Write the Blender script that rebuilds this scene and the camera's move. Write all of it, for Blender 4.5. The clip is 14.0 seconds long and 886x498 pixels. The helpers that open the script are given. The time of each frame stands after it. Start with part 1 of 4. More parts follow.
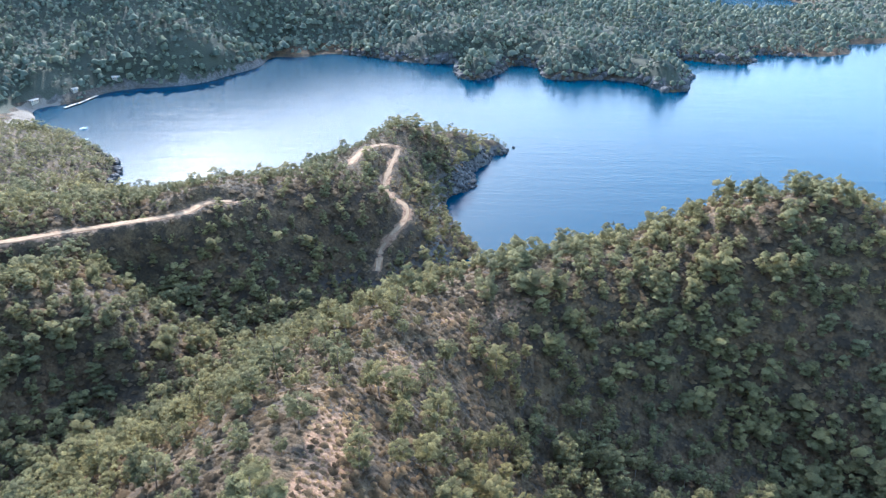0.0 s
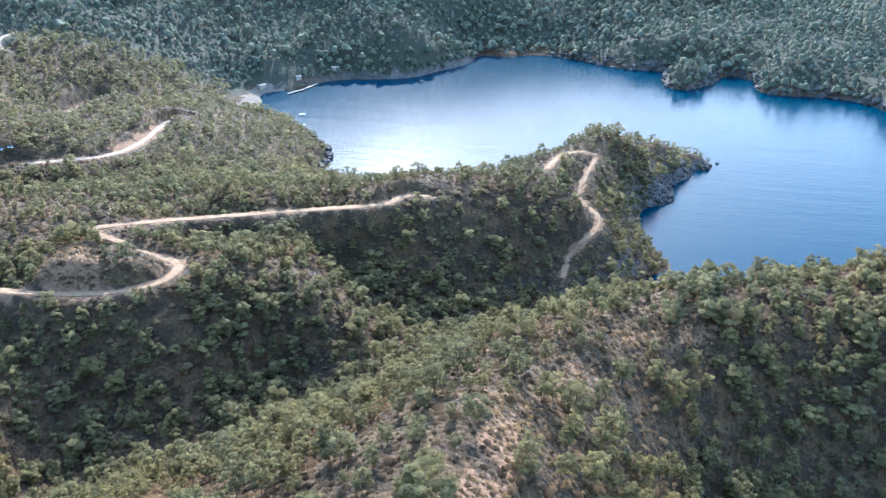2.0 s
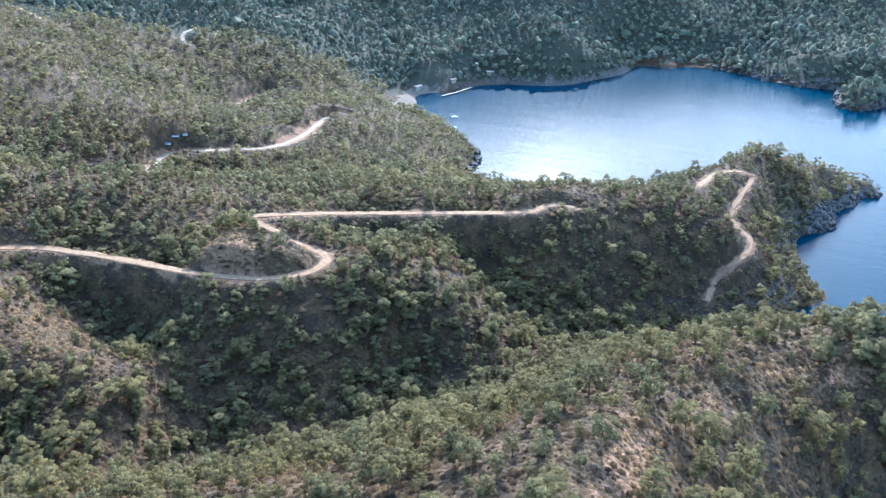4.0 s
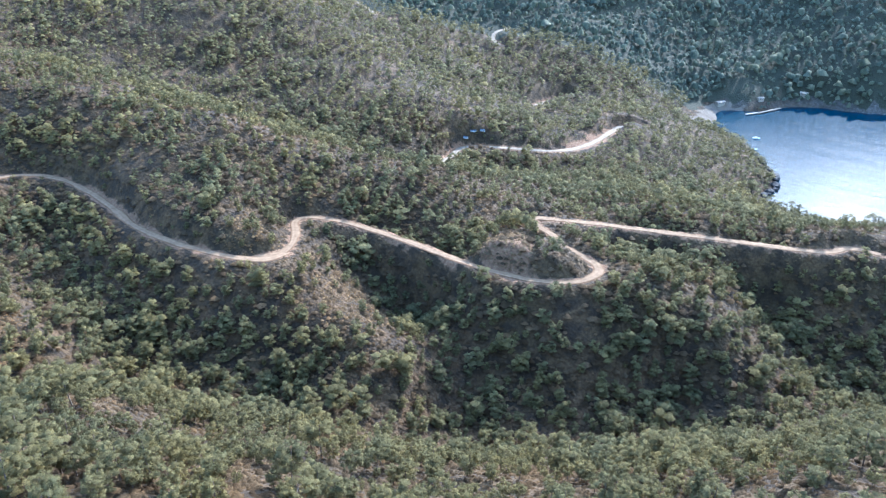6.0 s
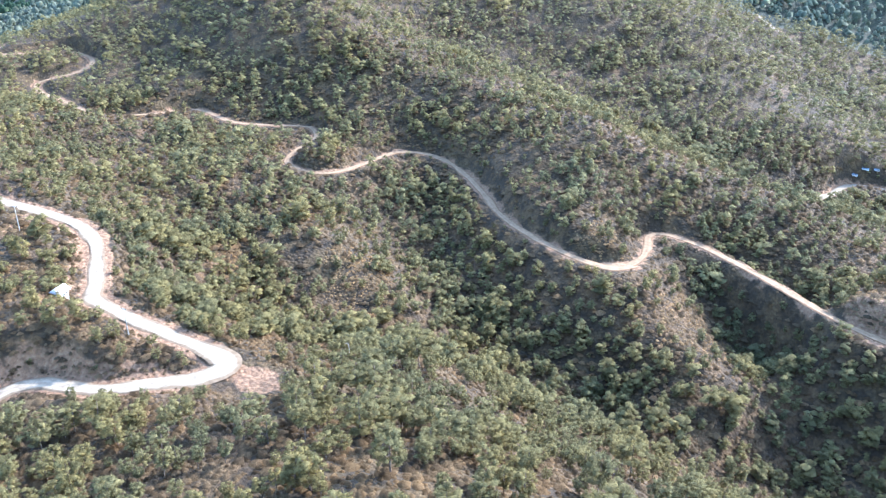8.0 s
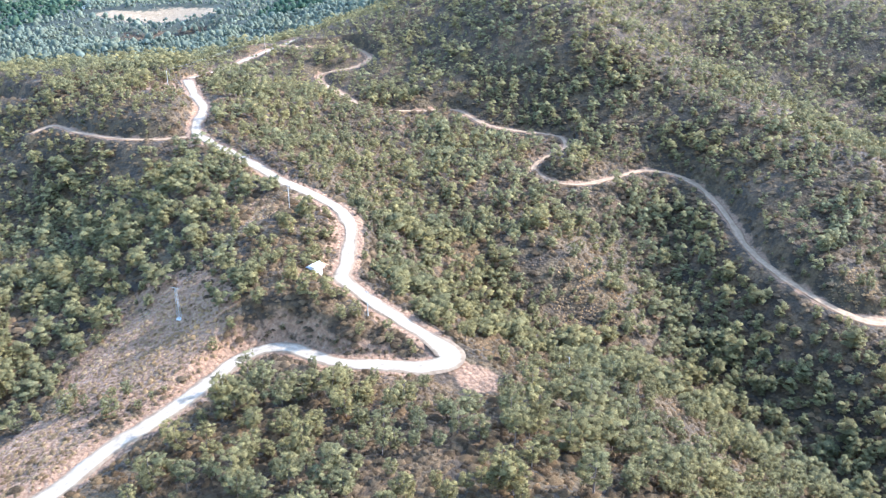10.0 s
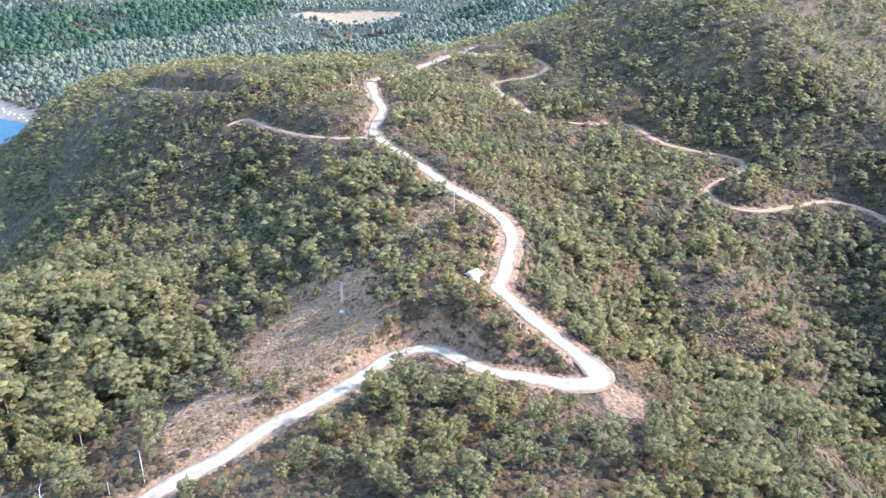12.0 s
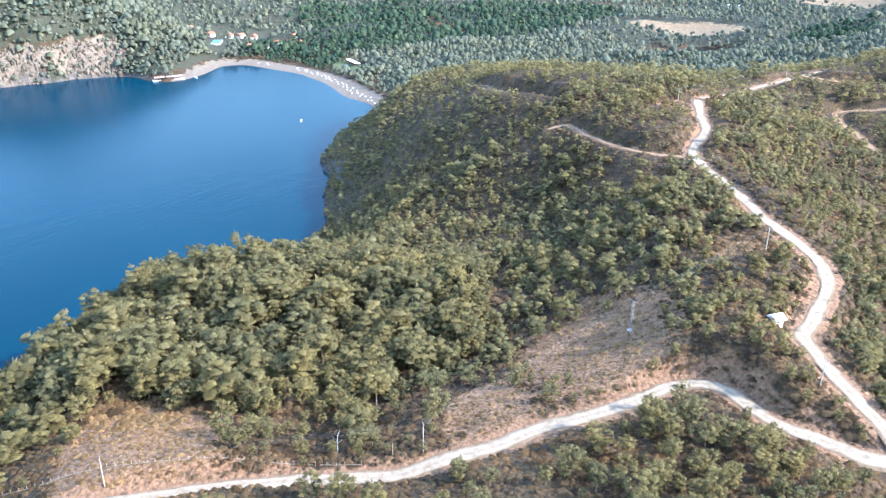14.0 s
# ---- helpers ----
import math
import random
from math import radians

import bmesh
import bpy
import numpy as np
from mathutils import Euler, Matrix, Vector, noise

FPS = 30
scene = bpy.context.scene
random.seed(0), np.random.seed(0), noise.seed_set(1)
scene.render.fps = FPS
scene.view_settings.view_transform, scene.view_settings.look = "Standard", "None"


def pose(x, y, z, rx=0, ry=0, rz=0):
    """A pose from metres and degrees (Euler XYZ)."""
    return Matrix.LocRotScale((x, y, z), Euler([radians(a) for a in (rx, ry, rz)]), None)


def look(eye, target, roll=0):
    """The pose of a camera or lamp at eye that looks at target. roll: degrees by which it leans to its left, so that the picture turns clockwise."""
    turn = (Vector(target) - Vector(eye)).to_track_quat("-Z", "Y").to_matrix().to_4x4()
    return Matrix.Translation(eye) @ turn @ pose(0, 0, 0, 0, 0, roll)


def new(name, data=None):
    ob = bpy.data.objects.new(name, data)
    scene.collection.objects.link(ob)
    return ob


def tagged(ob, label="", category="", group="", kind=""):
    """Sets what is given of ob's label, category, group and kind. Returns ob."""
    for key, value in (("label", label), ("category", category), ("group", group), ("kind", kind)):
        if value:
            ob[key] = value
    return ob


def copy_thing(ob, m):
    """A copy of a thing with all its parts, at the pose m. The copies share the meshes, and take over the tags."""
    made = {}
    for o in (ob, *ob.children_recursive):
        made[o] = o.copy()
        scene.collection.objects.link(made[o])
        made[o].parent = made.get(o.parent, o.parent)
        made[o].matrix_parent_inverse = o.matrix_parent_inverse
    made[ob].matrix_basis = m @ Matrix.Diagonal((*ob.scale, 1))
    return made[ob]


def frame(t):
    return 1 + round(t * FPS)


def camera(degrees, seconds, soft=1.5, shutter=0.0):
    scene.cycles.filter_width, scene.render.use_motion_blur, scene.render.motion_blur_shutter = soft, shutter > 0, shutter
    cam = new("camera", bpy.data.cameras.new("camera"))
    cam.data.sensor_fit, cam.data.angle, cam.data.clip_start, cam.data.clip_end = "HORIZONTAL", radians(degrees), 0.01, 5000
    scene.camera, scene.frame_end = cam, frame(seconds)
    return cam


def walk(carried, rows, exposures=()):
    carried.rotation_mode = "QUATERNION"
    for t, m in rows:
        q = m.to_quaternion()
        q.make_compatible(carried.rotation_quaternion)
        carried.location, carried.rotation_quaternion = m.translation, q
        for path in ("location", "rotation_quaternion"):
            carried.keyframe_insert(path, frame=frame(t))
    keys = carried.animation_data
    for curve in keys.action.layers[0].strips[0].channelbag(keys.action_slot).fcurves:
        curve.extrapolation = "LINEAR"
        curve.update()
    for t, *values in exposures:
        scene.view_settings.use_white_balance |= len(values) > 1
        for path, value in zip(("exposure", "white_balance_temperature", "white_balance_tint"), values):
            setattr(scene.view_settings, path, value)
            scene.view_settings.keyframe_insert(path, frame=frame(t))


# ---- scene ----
cam = camera(56.45, 14.0, soft=1.3)
PATH = [
    (0, 0.00, -24.69, 0.29, -6.47, 5.93, 185.07),
    (0.5, 3.12, -24.73, 0.24, -6.64, 5.36, 186.02),
    (1, 6.59, -24.77, 0.27, -6.82, 4.69, 187.01),
    (1.5, 10.97, -24.80, 0.21, -6.92, 3.78, 188.04),
    (2, 14.18, -24.87, 0.23, -6.78, 2.72, 189.59),
    (4.5, 28.85, -24.64, 0.13, -6.42, 1.46, 192.61),
    (5, 33.81, -24.67, 0.07, -6.17, 0.70, 194.07),
    (5.5, 39.46, -24.63, 0.08, -5.85, -0.05, 195.05),
    (6, 45.58, -24.61, 0.01, -5.43, -0.53, 196.08),
    (6.5, 52.24, -24.61, 0.04, -5.28, -1.19, 197.39),
    (7, 59.67, -24.63, 0.03, -4.76, -2.06, 198.80),
    (7.5, 65.74, -24.61, 0.08, -4.28, -2.40, 199.96),
    (8, 71.77, -24.53, -0.03, -3.24, -2.32, 201.10),
    (8.5, 80.78, -24.52, 0.02, -2.46, -2.44, 202.32),
    (9, 83.69, -24.41, 0.10, -1.95, -2.38, 203.11),
    (11.5, 99.39, -23.73, 0.13, -0.53, -1.53, 204.96),
    (12, 101.86, -23.69, 0.15, -0.00, -1.11, 206.16),
    (12.5, 108.54, -23.60, 0.26, 0.48, -1.03, 206.79),
    (13, 112.81, -23.54, 0.32, 1.06, -0.86, 207.54),
    (13.5, 119.56, -23.55, 0.40, 2.08, -0.52, 208.76),
    (14, 124.18, -23.56, 0.45, 2.97, -0.31, 210.19),
]
EXPOSURES = [(0, 2.52, 5000, 9), (5, 2.40, 4750, 9), (6.4, 2.42, 4700, 9), (7.6, 2.80, 4800, 10), (9.0, 2.80, 4850, 11), (12, 2.72, 4950, 12), (14, 2.58, 5100, 12)]
walk(cam, [(t, pose(x, y, z, 90 + pitch, 0, yaw) @ pose(0, 0, 0, 0, 0, roll)) for t, yaw, pitch, roll, x, y, z in PATH], EXPOSURES)

# ---- light ----
SUN_AZ, SUN_EL = radians(18.0), radians(32.0)
world = bpy.data.worlds.new("sky")
scene.world = world
world.use_nodes = True
wn = world.node_tree
sky = wn.nodes.new("ShaderNodeTexSky")
sky.sky_type, sky.sun_disc = "NISHITA", False
sky.sun_elevation, sky.sun_rotation = SUN_EL, -SUN_AZ
sky.air_density, sky.dust_density, sky.ozone_density = 1.4, 1.6, 2.0
background = wn.nodes["Background"]
background.inputs["Strength"].default_value = 0.15
wn.links.new(sky.outputs["Color"], background.inputs["Color"])
sun = new("sun", bpy.data.lights.new("sun", "SUN"))
sun.data.energy, sun.data.angle, sun.data.color = 2.3, radians(0.6), (1.0, 0.90, 0.77)
sun.matrix_world = look((-math.sin(SUN_AZ) * 900, math.cos(SUN_AZ) * 900, math.tan(SUN_EL) * 900), (0, 0, 0))


# ---- materials ----
def material(name, rough=0.9):
    m = bpy.data.materials.new(name)
    m.use_nodes = True
    b = m.node_tree.nodes["Principled BSDF"]
    b.inputs["Roughness"].default_value = rough
    b.inputs["Specular IOR Level"].default_value = 0.25
    return m, m.node_tree, b


def node(nt, kind, **values):
    n = nt.nodes.new(kind)
    for key, value in values.items():
        n.inputs[key.replace("_", " ")].default_value = value
    return n


def ramp(nt, source, stops):
    n = nt.nodes.new("ShaderNodeValToRGB")
    el = n.color_ramp.elements
    while len(el) < len(stops):
        el.new(0.5)
    for e, (at, colour) in zip(el, stops):
        e.position, e.color = at, (*colour, 1)
    nt.links.new(source, n.inputs[0])
    return n


def mixed(nt, factor, a, b):
    n = nt.nodes.new("ShaderNodeMix")
    n.data_type = "RGBA"
    for src, sock in ((factor, n.inputs[0]), (a, n.inputs[6]), (b, n.inputs[7])):
        if isinstance(src, (tuple, float)):
            sock.default_value = (*src, 1) if isinstance(src, tuple) else src
        else:
            nt.links.new(src, sock)
    return n.outputs[2]


def noise_of(nt, scale, detail=4.0, rough=0.6):
    geo = nt.nodes.new("ShaderNodeNewGeometry")
    n = node(nt, "ShaderNodeTexNoise", Scale=scale, Detail=detail, Roughness=rough)
    nt.links.new(geo.outputs["Position"], n.inputs["Vector"])
    return n.outputs["Fac"]


def bump(nt, b, height, strength, distance):
    n = node(nt, "ShaderNodeBump", Strength=strength, Distance=distance)
    nt.links.new(height, n.inputs["Height"])
    nt.links.new(n.outputs["Normal"], b.inputs["Normal"])


def mask(nt, name, grain):
    """A painted zone of the ground with a ragged, noisy border."""
    a = nt.nodes.new("ShaderNodeAttribute")
    a.attribute_name = name
    add = nt.nodes.new("ShaderNodeMath")
    add.operation = "ADD"
    nt.links.new(a.outputs["Fac"], add.inputs[0])
    nt.links.new(grain, add.inputs[1])
    return ramp(nt, add.outputs[0], [(0.85, (0, 0, 0)), (1.0, (1, 1, 1))]).outputs[0]


def earth_material():
    m, nt, b = material("earth", 0.95)
    big, mid, fine = noise_of(nt, 0.022, 5), noise_of(nt, 0.16, 5), noise_of(nt, 0.9, 5, 0.7)
    soil = ramp(nt, fine, [(0.3, (0.052, 0.029, 0.012)), (0.5, (0.105, 0.060, 0.025)), (0.7, (0.165, 0.099, 0.044))])
    grass = ramp(nt, fine, [(0.3, (0.044, 0.028, 0.011)), (0.55, (0.088, 0.056, 0.023)), (0.75, (0.145, 0.095, 0.041))])
    litter = ramp(nt, fine, [(0.3, (0.023, 0.0155, 0.0080)), (0.7, (0.060, 0.038, 0.0185))])
    pick = ramp(nt, big, [(0.42, (0, 0, 0)), (0.6, (1, 1, 1))])
    patch = ramp(nt, mid, [(0.42, (0, 0, 0)), (0.58, (1, 1, 1))])
    colour = mixed(nt, patch.outputs[0], litter.outputs[0], mixed(nt, pick.outputs[0], grass.outputs[0], soil.outputs[0]))
    bare = ramp(nt, fine, [(0.28, (0.125, 0.065, 0.032)), (0.5, (0.21, 0.117, 0.060)), (0.72, (0.285, 0.175, 0.098))])
    colour = mixed(nt, mask(nt, "soil", mid), colour, bare.outputs[0])
    rock = ramp(nt, noise_of(nt, 0.35, 8, 0.7), [(0.3, (0.045, 0.038, 0.032)), (0.5, (0.10, 0.085, 0.07)), (0.72, (0.20, 0.17, 0.14))])
    geo = nt.nodes.new("ShaderNodeNewGeometry")
    split = nt.nodes.new("ShaderNodeSeparateXYZ")
    nt.links.new(geo.outputs["Normal"], split.inputs[0])
    steep = ramp(nt, split.outputs[2], [(0.76, (1, 1, 1)), (0.88, (0, 0, 0))])
    place = nt.nodes.new("ShaderNodeSeparateXYZ")
    nt.links.new(geo.outputs["Position"], place.inputs[0])
    low = node(nt, "ShaderNodeMapRange")
    for k, v in ((1, 7.0), (2, 18.0), (3, 1.0), (4, 0.0)):
        low.inputs[k].default_value = v
    nt.links.new(place.outputs[2], low.inputs[0])
    coast = nt.nodes.new("ShaderNodeMath")
    coast.operation = "MULTIPLY"
    nt.links.new(steep.outputs[0], coast.inputs[0])
    nt.links.new(low.outputs[0], coast.inputs[1])
    colour = mixed(nt, coast.outputs[0], colour, rock.outputs[0])
    colour = mixed(nt, mask(nt, "rock", mid), colour, rock.outputs[0])
    pale = ramp(nt, noise_of(nt, 0.2, 8, 0.7), [(0.3, (0.09, 0.066, 0.044)), (0.5, (0.165, 0.126, 0.088)), (0.72, (0.24, 0.195, 0.146))])
    colour = mixed(nt, mask(nt, "cliff", mid), colour, pale.outputs[0])
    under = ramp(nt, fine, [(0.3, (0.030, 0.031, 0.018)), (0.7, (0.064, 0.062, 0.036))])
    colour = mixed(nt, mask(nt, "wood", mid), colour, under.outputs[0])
    field = ramp(nt, mid, [(0.3, (0.18, 0.120, 0.062)), (0.7, (0.27, 0.190, 0.105))])
    colour = mixed(nt, mask(nt, "field", mid), colour, field.outputs[0])
    sand = ramp(nt, mid, [(0.3, (0.14, 0.106, 0.072)), (0.7, (0.20, 0.159, 0.115))])
    colour = mixed(nt, mask(nt, "sand", mid), colour, sand.outputs[0])
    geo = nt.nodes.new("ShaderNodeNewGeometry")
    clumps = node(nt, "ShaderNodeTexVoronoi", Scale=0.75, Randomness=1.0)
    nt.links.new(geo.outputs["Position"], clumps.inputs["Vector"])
    # Multiplies all ground colours: brighter at cell centres, darker towards cell borders.
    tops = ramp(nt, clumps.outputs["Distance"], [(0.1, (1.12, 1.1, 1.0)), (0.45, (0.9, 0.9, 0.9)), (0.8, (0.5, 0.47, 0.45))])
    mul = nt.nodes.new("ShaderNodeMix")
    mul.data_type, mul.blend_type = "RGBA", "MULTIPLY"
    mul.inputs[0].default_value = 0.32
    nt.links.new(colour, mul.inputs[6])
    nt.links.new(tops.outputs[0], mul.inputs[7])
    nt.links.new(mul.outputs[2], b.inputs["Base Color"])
    rise = nt.nodes.new("ShaderNodeMath")
    rise.operation = "SUBTRACT"
    nt.links.new(fine, rise.inputs[0])
    nt.links.new(clumps.outputs["Distance"], rise.inputs[1])
    bump(nt, b, rise.outputs[0], 1.0, 0.4)
    return m


def tinted(nt, tone, fac, stops):
    mul = nt.nodes.new("ShaderNodeMix")
    mul.data_type, mul.blend_type = "RGBA", "MULTIPLY"
    mul.inputs[0].default_value = 1.0
    nt.links.new(tone, mul.inputs[6])
    nt.links.new(ramp(nt, fac, stops).outputs[0], mul.inputs[7])
    return mul.outputs[2]


def foliage_material(name, dark, light, gap=0.0):
    """Needles: tone by tuft, tree and stand; ragged gaps between the sprays where gap is over 0."""
    m, nt, b = material(name, 0.7)
    b.inputs["Specular IOR Level"].default_value = 0.04
    geo = nt.nodes.new("ShaderNodeNewGeometry")
    tone = ramp(nt, geo.outputs["Random Per Island"], [(0.0, dark), (1.0, light)]).outputs[0]
    tone = tinted(nt, tone, noise_of(nt, 0.03, 2), [(0.35, (0.86, 0.91, 0.96)), (0.65, (1.1, 1.05, 0.93))])
    tone = tinted(nt, tone, noise_of(nt, 0.17, 2), [(0.3, (0.76, 0.80, 0.82)), (0.7, (1.22, 1.18, 1.1))])
    spray = noise_of(nt, 4.2, 3, 0.75)
    tone = tinted(nt, tone, spray, [(0.35, (0.82, 0.83, 0.84)), (0.65, (1.15, 1.15, 1.12))])
    nt.links.new(tone, b.inputs["Base Color"])
    bump(nt, b, spray, 0.8, 0.3)
    glow = nt.nodes.new("ShaderNodeBsdfTranslucent")
    nt.links.new(tone, glow.inputs["Color"])
    mixer = nt.nodes.new("ShaderNodeMixShader")
    mixer.inputs[0].default_value = 0.36
    nt.links.new(b.outputs[0], mixer.inputs[1])
    nt.links.new(glow.outputs[0], mixer.inputs[2])
    last = mixer
    if gap:
        gaps = ramp(nt, noise_of(nt, 5.0, 2, 0.8), [(gap - 0.01, (0, 0, 0)), (gap + 0.01, (1, 1, 1))])
        last = nt.nodes.new("ShaderNodeMixShader")
        nt.links.new(gaps.outputs[0], last.inputs[0])
        nt.links.new(nt.nodes.new("ShaderNodeBsdfTransparent").outputs[0], last.inputs[1])
        nt.links.new(mixer.outputs[0], last.inputs[2])
    nt.links.new(last.outputs[0], nt.nodes["Material Output"].inputs["Surface"])
    return m


def speckled(name, scale, stops, rough=0.9, relief=0.3, distance=0.1):
    m, nt, b = material(name, rough)
    fac = noise_of(nt, scale, 6, 0.65)
    nt.links.new(ramp(nt, fac, stops).outputs[0], b.inputs["Base Color"])
    bump(nt, b, fac, relief, distance)
    return m


def road_surface(name, scale, stops):
    """Worn gravel: pale wheel tracks, a darker crown and loose brown edges."""
    m, nt, b = material(name, 0.95)
    fac = noise_of(nt, scale, 6, 0.7)
    across = nt.nodes.new("ShaderNodeAttribute")
    across.attribute_name = "across"
    add = node(nt, "ShaderNodeMath")
    add.operation = "MULTIPLY_ADD"
    nt.links.new(noise_of(nt, 0.22, 4), add.inputs[0])
    add.inputs[1].default_value = 0.35
    nt.links.new(across.outputs["Fac"], add.inputs[2])
    worn = ramp(nt, add.outputs[0], [(0.12, (0.86, 0.84, 0.82)), (0.5, (1.05, 1.05, 1.05)), (0.8, (0.98, 0.97, 0.95)), (1.08, (0.62, 0.54, 0.46))])
    mul = nt.nodes.new("ShaderNodeMix")
    mul.data_type, mul.blend_type = "RGBA", "MULTIPLY"
    mul.inputs[0].default_value = 1.0
    nt.links.new(ramp(nt, fac, stops).outputs[0], mul.inputs[6])
    nt.links.new(worn.outputs[0], mul.inputs[7])
    nt.links.new(mul.outputs[2], b.inputs["Base Color"])
    bump(nt, b, fac, 0.4, 0.15)
    return m


def water_material():
    m, nt, b = material("sea_water", 0.17)
    b.inputs["IOR"].default_value = 1.33
    b.inputs["Specular IOR Level"].default_value = 0.07
    tone = ramp(nt, noise_of(nt, 0.004, 3), [(0.3, (0.0006, 0.0215, 0.0380)), (0.7, (0.0008, 0.0255, 0.0440))])
    nt.links.new(tone.outputs[0], b.inputs["Base Color"])
    geo = nt.nodes.new("ShaderNodeNewGeometry")
    stretch = node(nt, "ShaderNodeMapping", Scale=(0.10, 0.32, 0.2), Rotation=(0, 0, 0.35))
    nt.links.new(geo.outputs["Position"], stretch.inputs["Vector"])
    waves = node(nt, "ShaderNodeTexNoise", Scale=1.0, Detail=6.0, Roughness=0.65)
    nt.links.new(stretch.outputs[0], waves.inputs["Vector"])
    swell_map = node(nt, "ShaderNodeMapping", Scale=(0.012, 0.075, 0.05), Rotation=(0, 0, 0.5))
    nt.links.new(geo.outputs["Position"], swell_map.inputs["Vector"])
    swell = node(nt, "ShaderNodeTexNoise", Scale=1.0, Detail=3.0, Roughness=0.5)
    nt.links.new(swell_map.outputs[0], swell.inputs["Vector"])
    total = node(nt, "ShaderNodeMath")
    total.operation = "MULTIPLY_ADD"
    nt.links.new(swell.outputs["Fac"], total.inputs[0])
    total.inputs[1].default_value = 1.1
    nt.links.new(waves.outputs["Fac"], total.inputs[2])
    bump(nt, b, total.outputs[0], 0.15, 1.0)
    return m


EARTH = earth_material()
PINE = foliage_material("pine_needles", (0.104, 0.086, 0.038), (0.232, 0.190, 0.082), 0.43)
STRAW = foliage_material("straw_cushions", (0.155, 0.092, 0.042), (0.325, 0.206, 0.100), 0.38)
SCRUB = foliage_material("scrub_leaves", (0.078, 0.050, 0.027), (0.188, 0.121, 0.064), 0.38)
# Distance haze is put into this base colour: greyer and bluer than PINE.
HAZED_PINE = foliage_material("hazed_pine_needles", (0.100, 0.107, 0.074), (0.176, 0.178, 0.124))
GROVE = foliage_material("grove_leaves", (0.034, 0.052, 0.032), (0.076, 0.104, 0.060))
WATER = water_material()
GRAVEL = road_surface("white_gravel", 0.5, [(0.3, (0.185, 0.136, 0.084)), (0.5, (0.280, 0.214, 0.140)), (0.7, (0.355, 0.280, 0.190))])
DIRT = road_surface("dirt_track", 0.5, [(0.3, (0.165, 0.099, 0.050)), (0.5, (0.245, 0.154, 0.080)), (0.72, (0.315, 0.208, 0.115))])
BARK = speckled("pine_bark", 3.0, [(0.3, (0.10, 0.07, 0.05)), (0.7, (0.26, 0.20, 0.15))])

# ---- plan: crests, valleys, shores and roads, in metres ----
ROAD_TRAIL_CAPE = [
    (-56, 420, 44), (-50, 453, 42), (-38, 466, 40), (-33, 463, 37.7), (-36, 441, 35.3), (-38, 420, 33), (-34, 408, 31), (-26, 398, 29), (-25,
    387, 27), (-32, 371, 23.3), (-36, 366, 19.7), (-37, 349, 16)]
ROAD_TRAIL_RIDGE = [
    (-100, 347, 51), (-111, 343, 51.8), (-117, 329, 52.5), (-138, 316, 53.2), (-159, 304, 54), (-180, 290, 55.3), (-198, 277, 56.7), (-207, 268,
    58), (-216, 262, 57.8), (-210, 257, 57.6), (-200, 254, 57.4), (-192, 249, 57.2), (-180, 247, 57), (-170, 244, 57.2), (-165, 238, 57.4),
    (-165, 229, 57.6), (-170, 221, 57.8), (-182, 213, 58), (-202, 207, 58.8), (-223, 204, 59.5), (-243, 201, 60.2), (-262, 196, 61), (-272, 192,
    61.2), (-279, 187, 61.4), (-279, 180, 61.6), (-266, 171, 61.8), (-256, 159, 62), (-259, 148, 62)]
ROAD_TRAIL_SLOPE = [
    (-254, 159, 62), (-254, 148, 62.8), (-265, 139, 63.6), (-288, 130, 64.4), (-312, 126, 65.2), (-332, 127, 66), (-353, 127, 67.3), (-377, 124,
    68.7), (-392, 114, 70), (-396, 101, 70.5), (-383, 83, 71), (-373, 67, 71.5), (-375, 54, 72), (-388, 46, 72.3), (-398, 47, 72.7), (-410, 54,
    73), (-423, 65, 73.3), (-441, 67, 73.7), (-448, 60, 74), (-461, 29, 75), (-493, 9, 76), (-488, -14, 77), (-485, -36, 78)]
ROAD_TRAIL_TOP = [
    (-486, -47, 79), (-517, -63, 80.7), (-537, -77, 82.3), (-555, -81, 84), (-560, -70, 86), (-565, -56, 88), (-587, -50, 90), (-609, -65, 92),
    (-601, -89, 94), (-597, -116, 96)]
ROAD_MAIN_FAR = [
    (-480, -147, 97.4), (-473, -145, 98), (-442, -133, 97.7), (-417, -122, 97.3), (-379,
    -116, 97), (-361, -106, 96.5), (-338, -86, 96), (-311, -65, 95.5), (-293, -48, 95), (-280, -38, 94.8), (-268, -33, 94.5), (-249, -31, 94.2),
    (-233, -31, 94), (-227, -31, 93.5)]
ROAD_MAIN_BEYOND = [
    (-679, -100, 91), (-635, -109, 93), (-580, -125, 93.6), (-516, -140, 94.6), (-489, -149, 96.3)]
ROAD_MAIN_NEAR = [
    (-219, -26, 93), (-213, -21, 92.2), (-202, -11, 91.5), (-193, -3, 90.8), (-186, 0, 90), (-183, -6, 89.7), (-184, -15, 89.3), (-185, -25,
    89), (-189, -35, 88.7), (-194, -42, 88.3), (-194, -49, 88), (-189, -56, 87.2), (-177, -62, 86.5), (-166, -69, 85.8), (-155, -77, 85), (-143,
    -83, 84.3), (-134, -90, 83.4), (-122, -98, 82.3), (-114, -109, 81.7), (-106, -120, 81), (-98, -130, 80.5), (-89, -139, 80), (-79, -148, 80),
    (-66, -158, 80)]
ROAD_BRANCH = [
    (-368, -116, 96), (-367, -132, 95), (-373, -152, 94), (-385, -173, 93), (-403, -193, 91.5), (-395, -201, 90)]
TURNING_PLACE = [(-186, 0, 89.9), (-183, 2, 89.7), (-180, 4.5, 89.5), (-177, 7, 89.1)]
ROAD_TRACK_B = [
    (-514, -322, 77.5), (-500, -305, 81.5), (-487, -291, 83), (-473, -258, 87), (-449, -221, 93.5)]
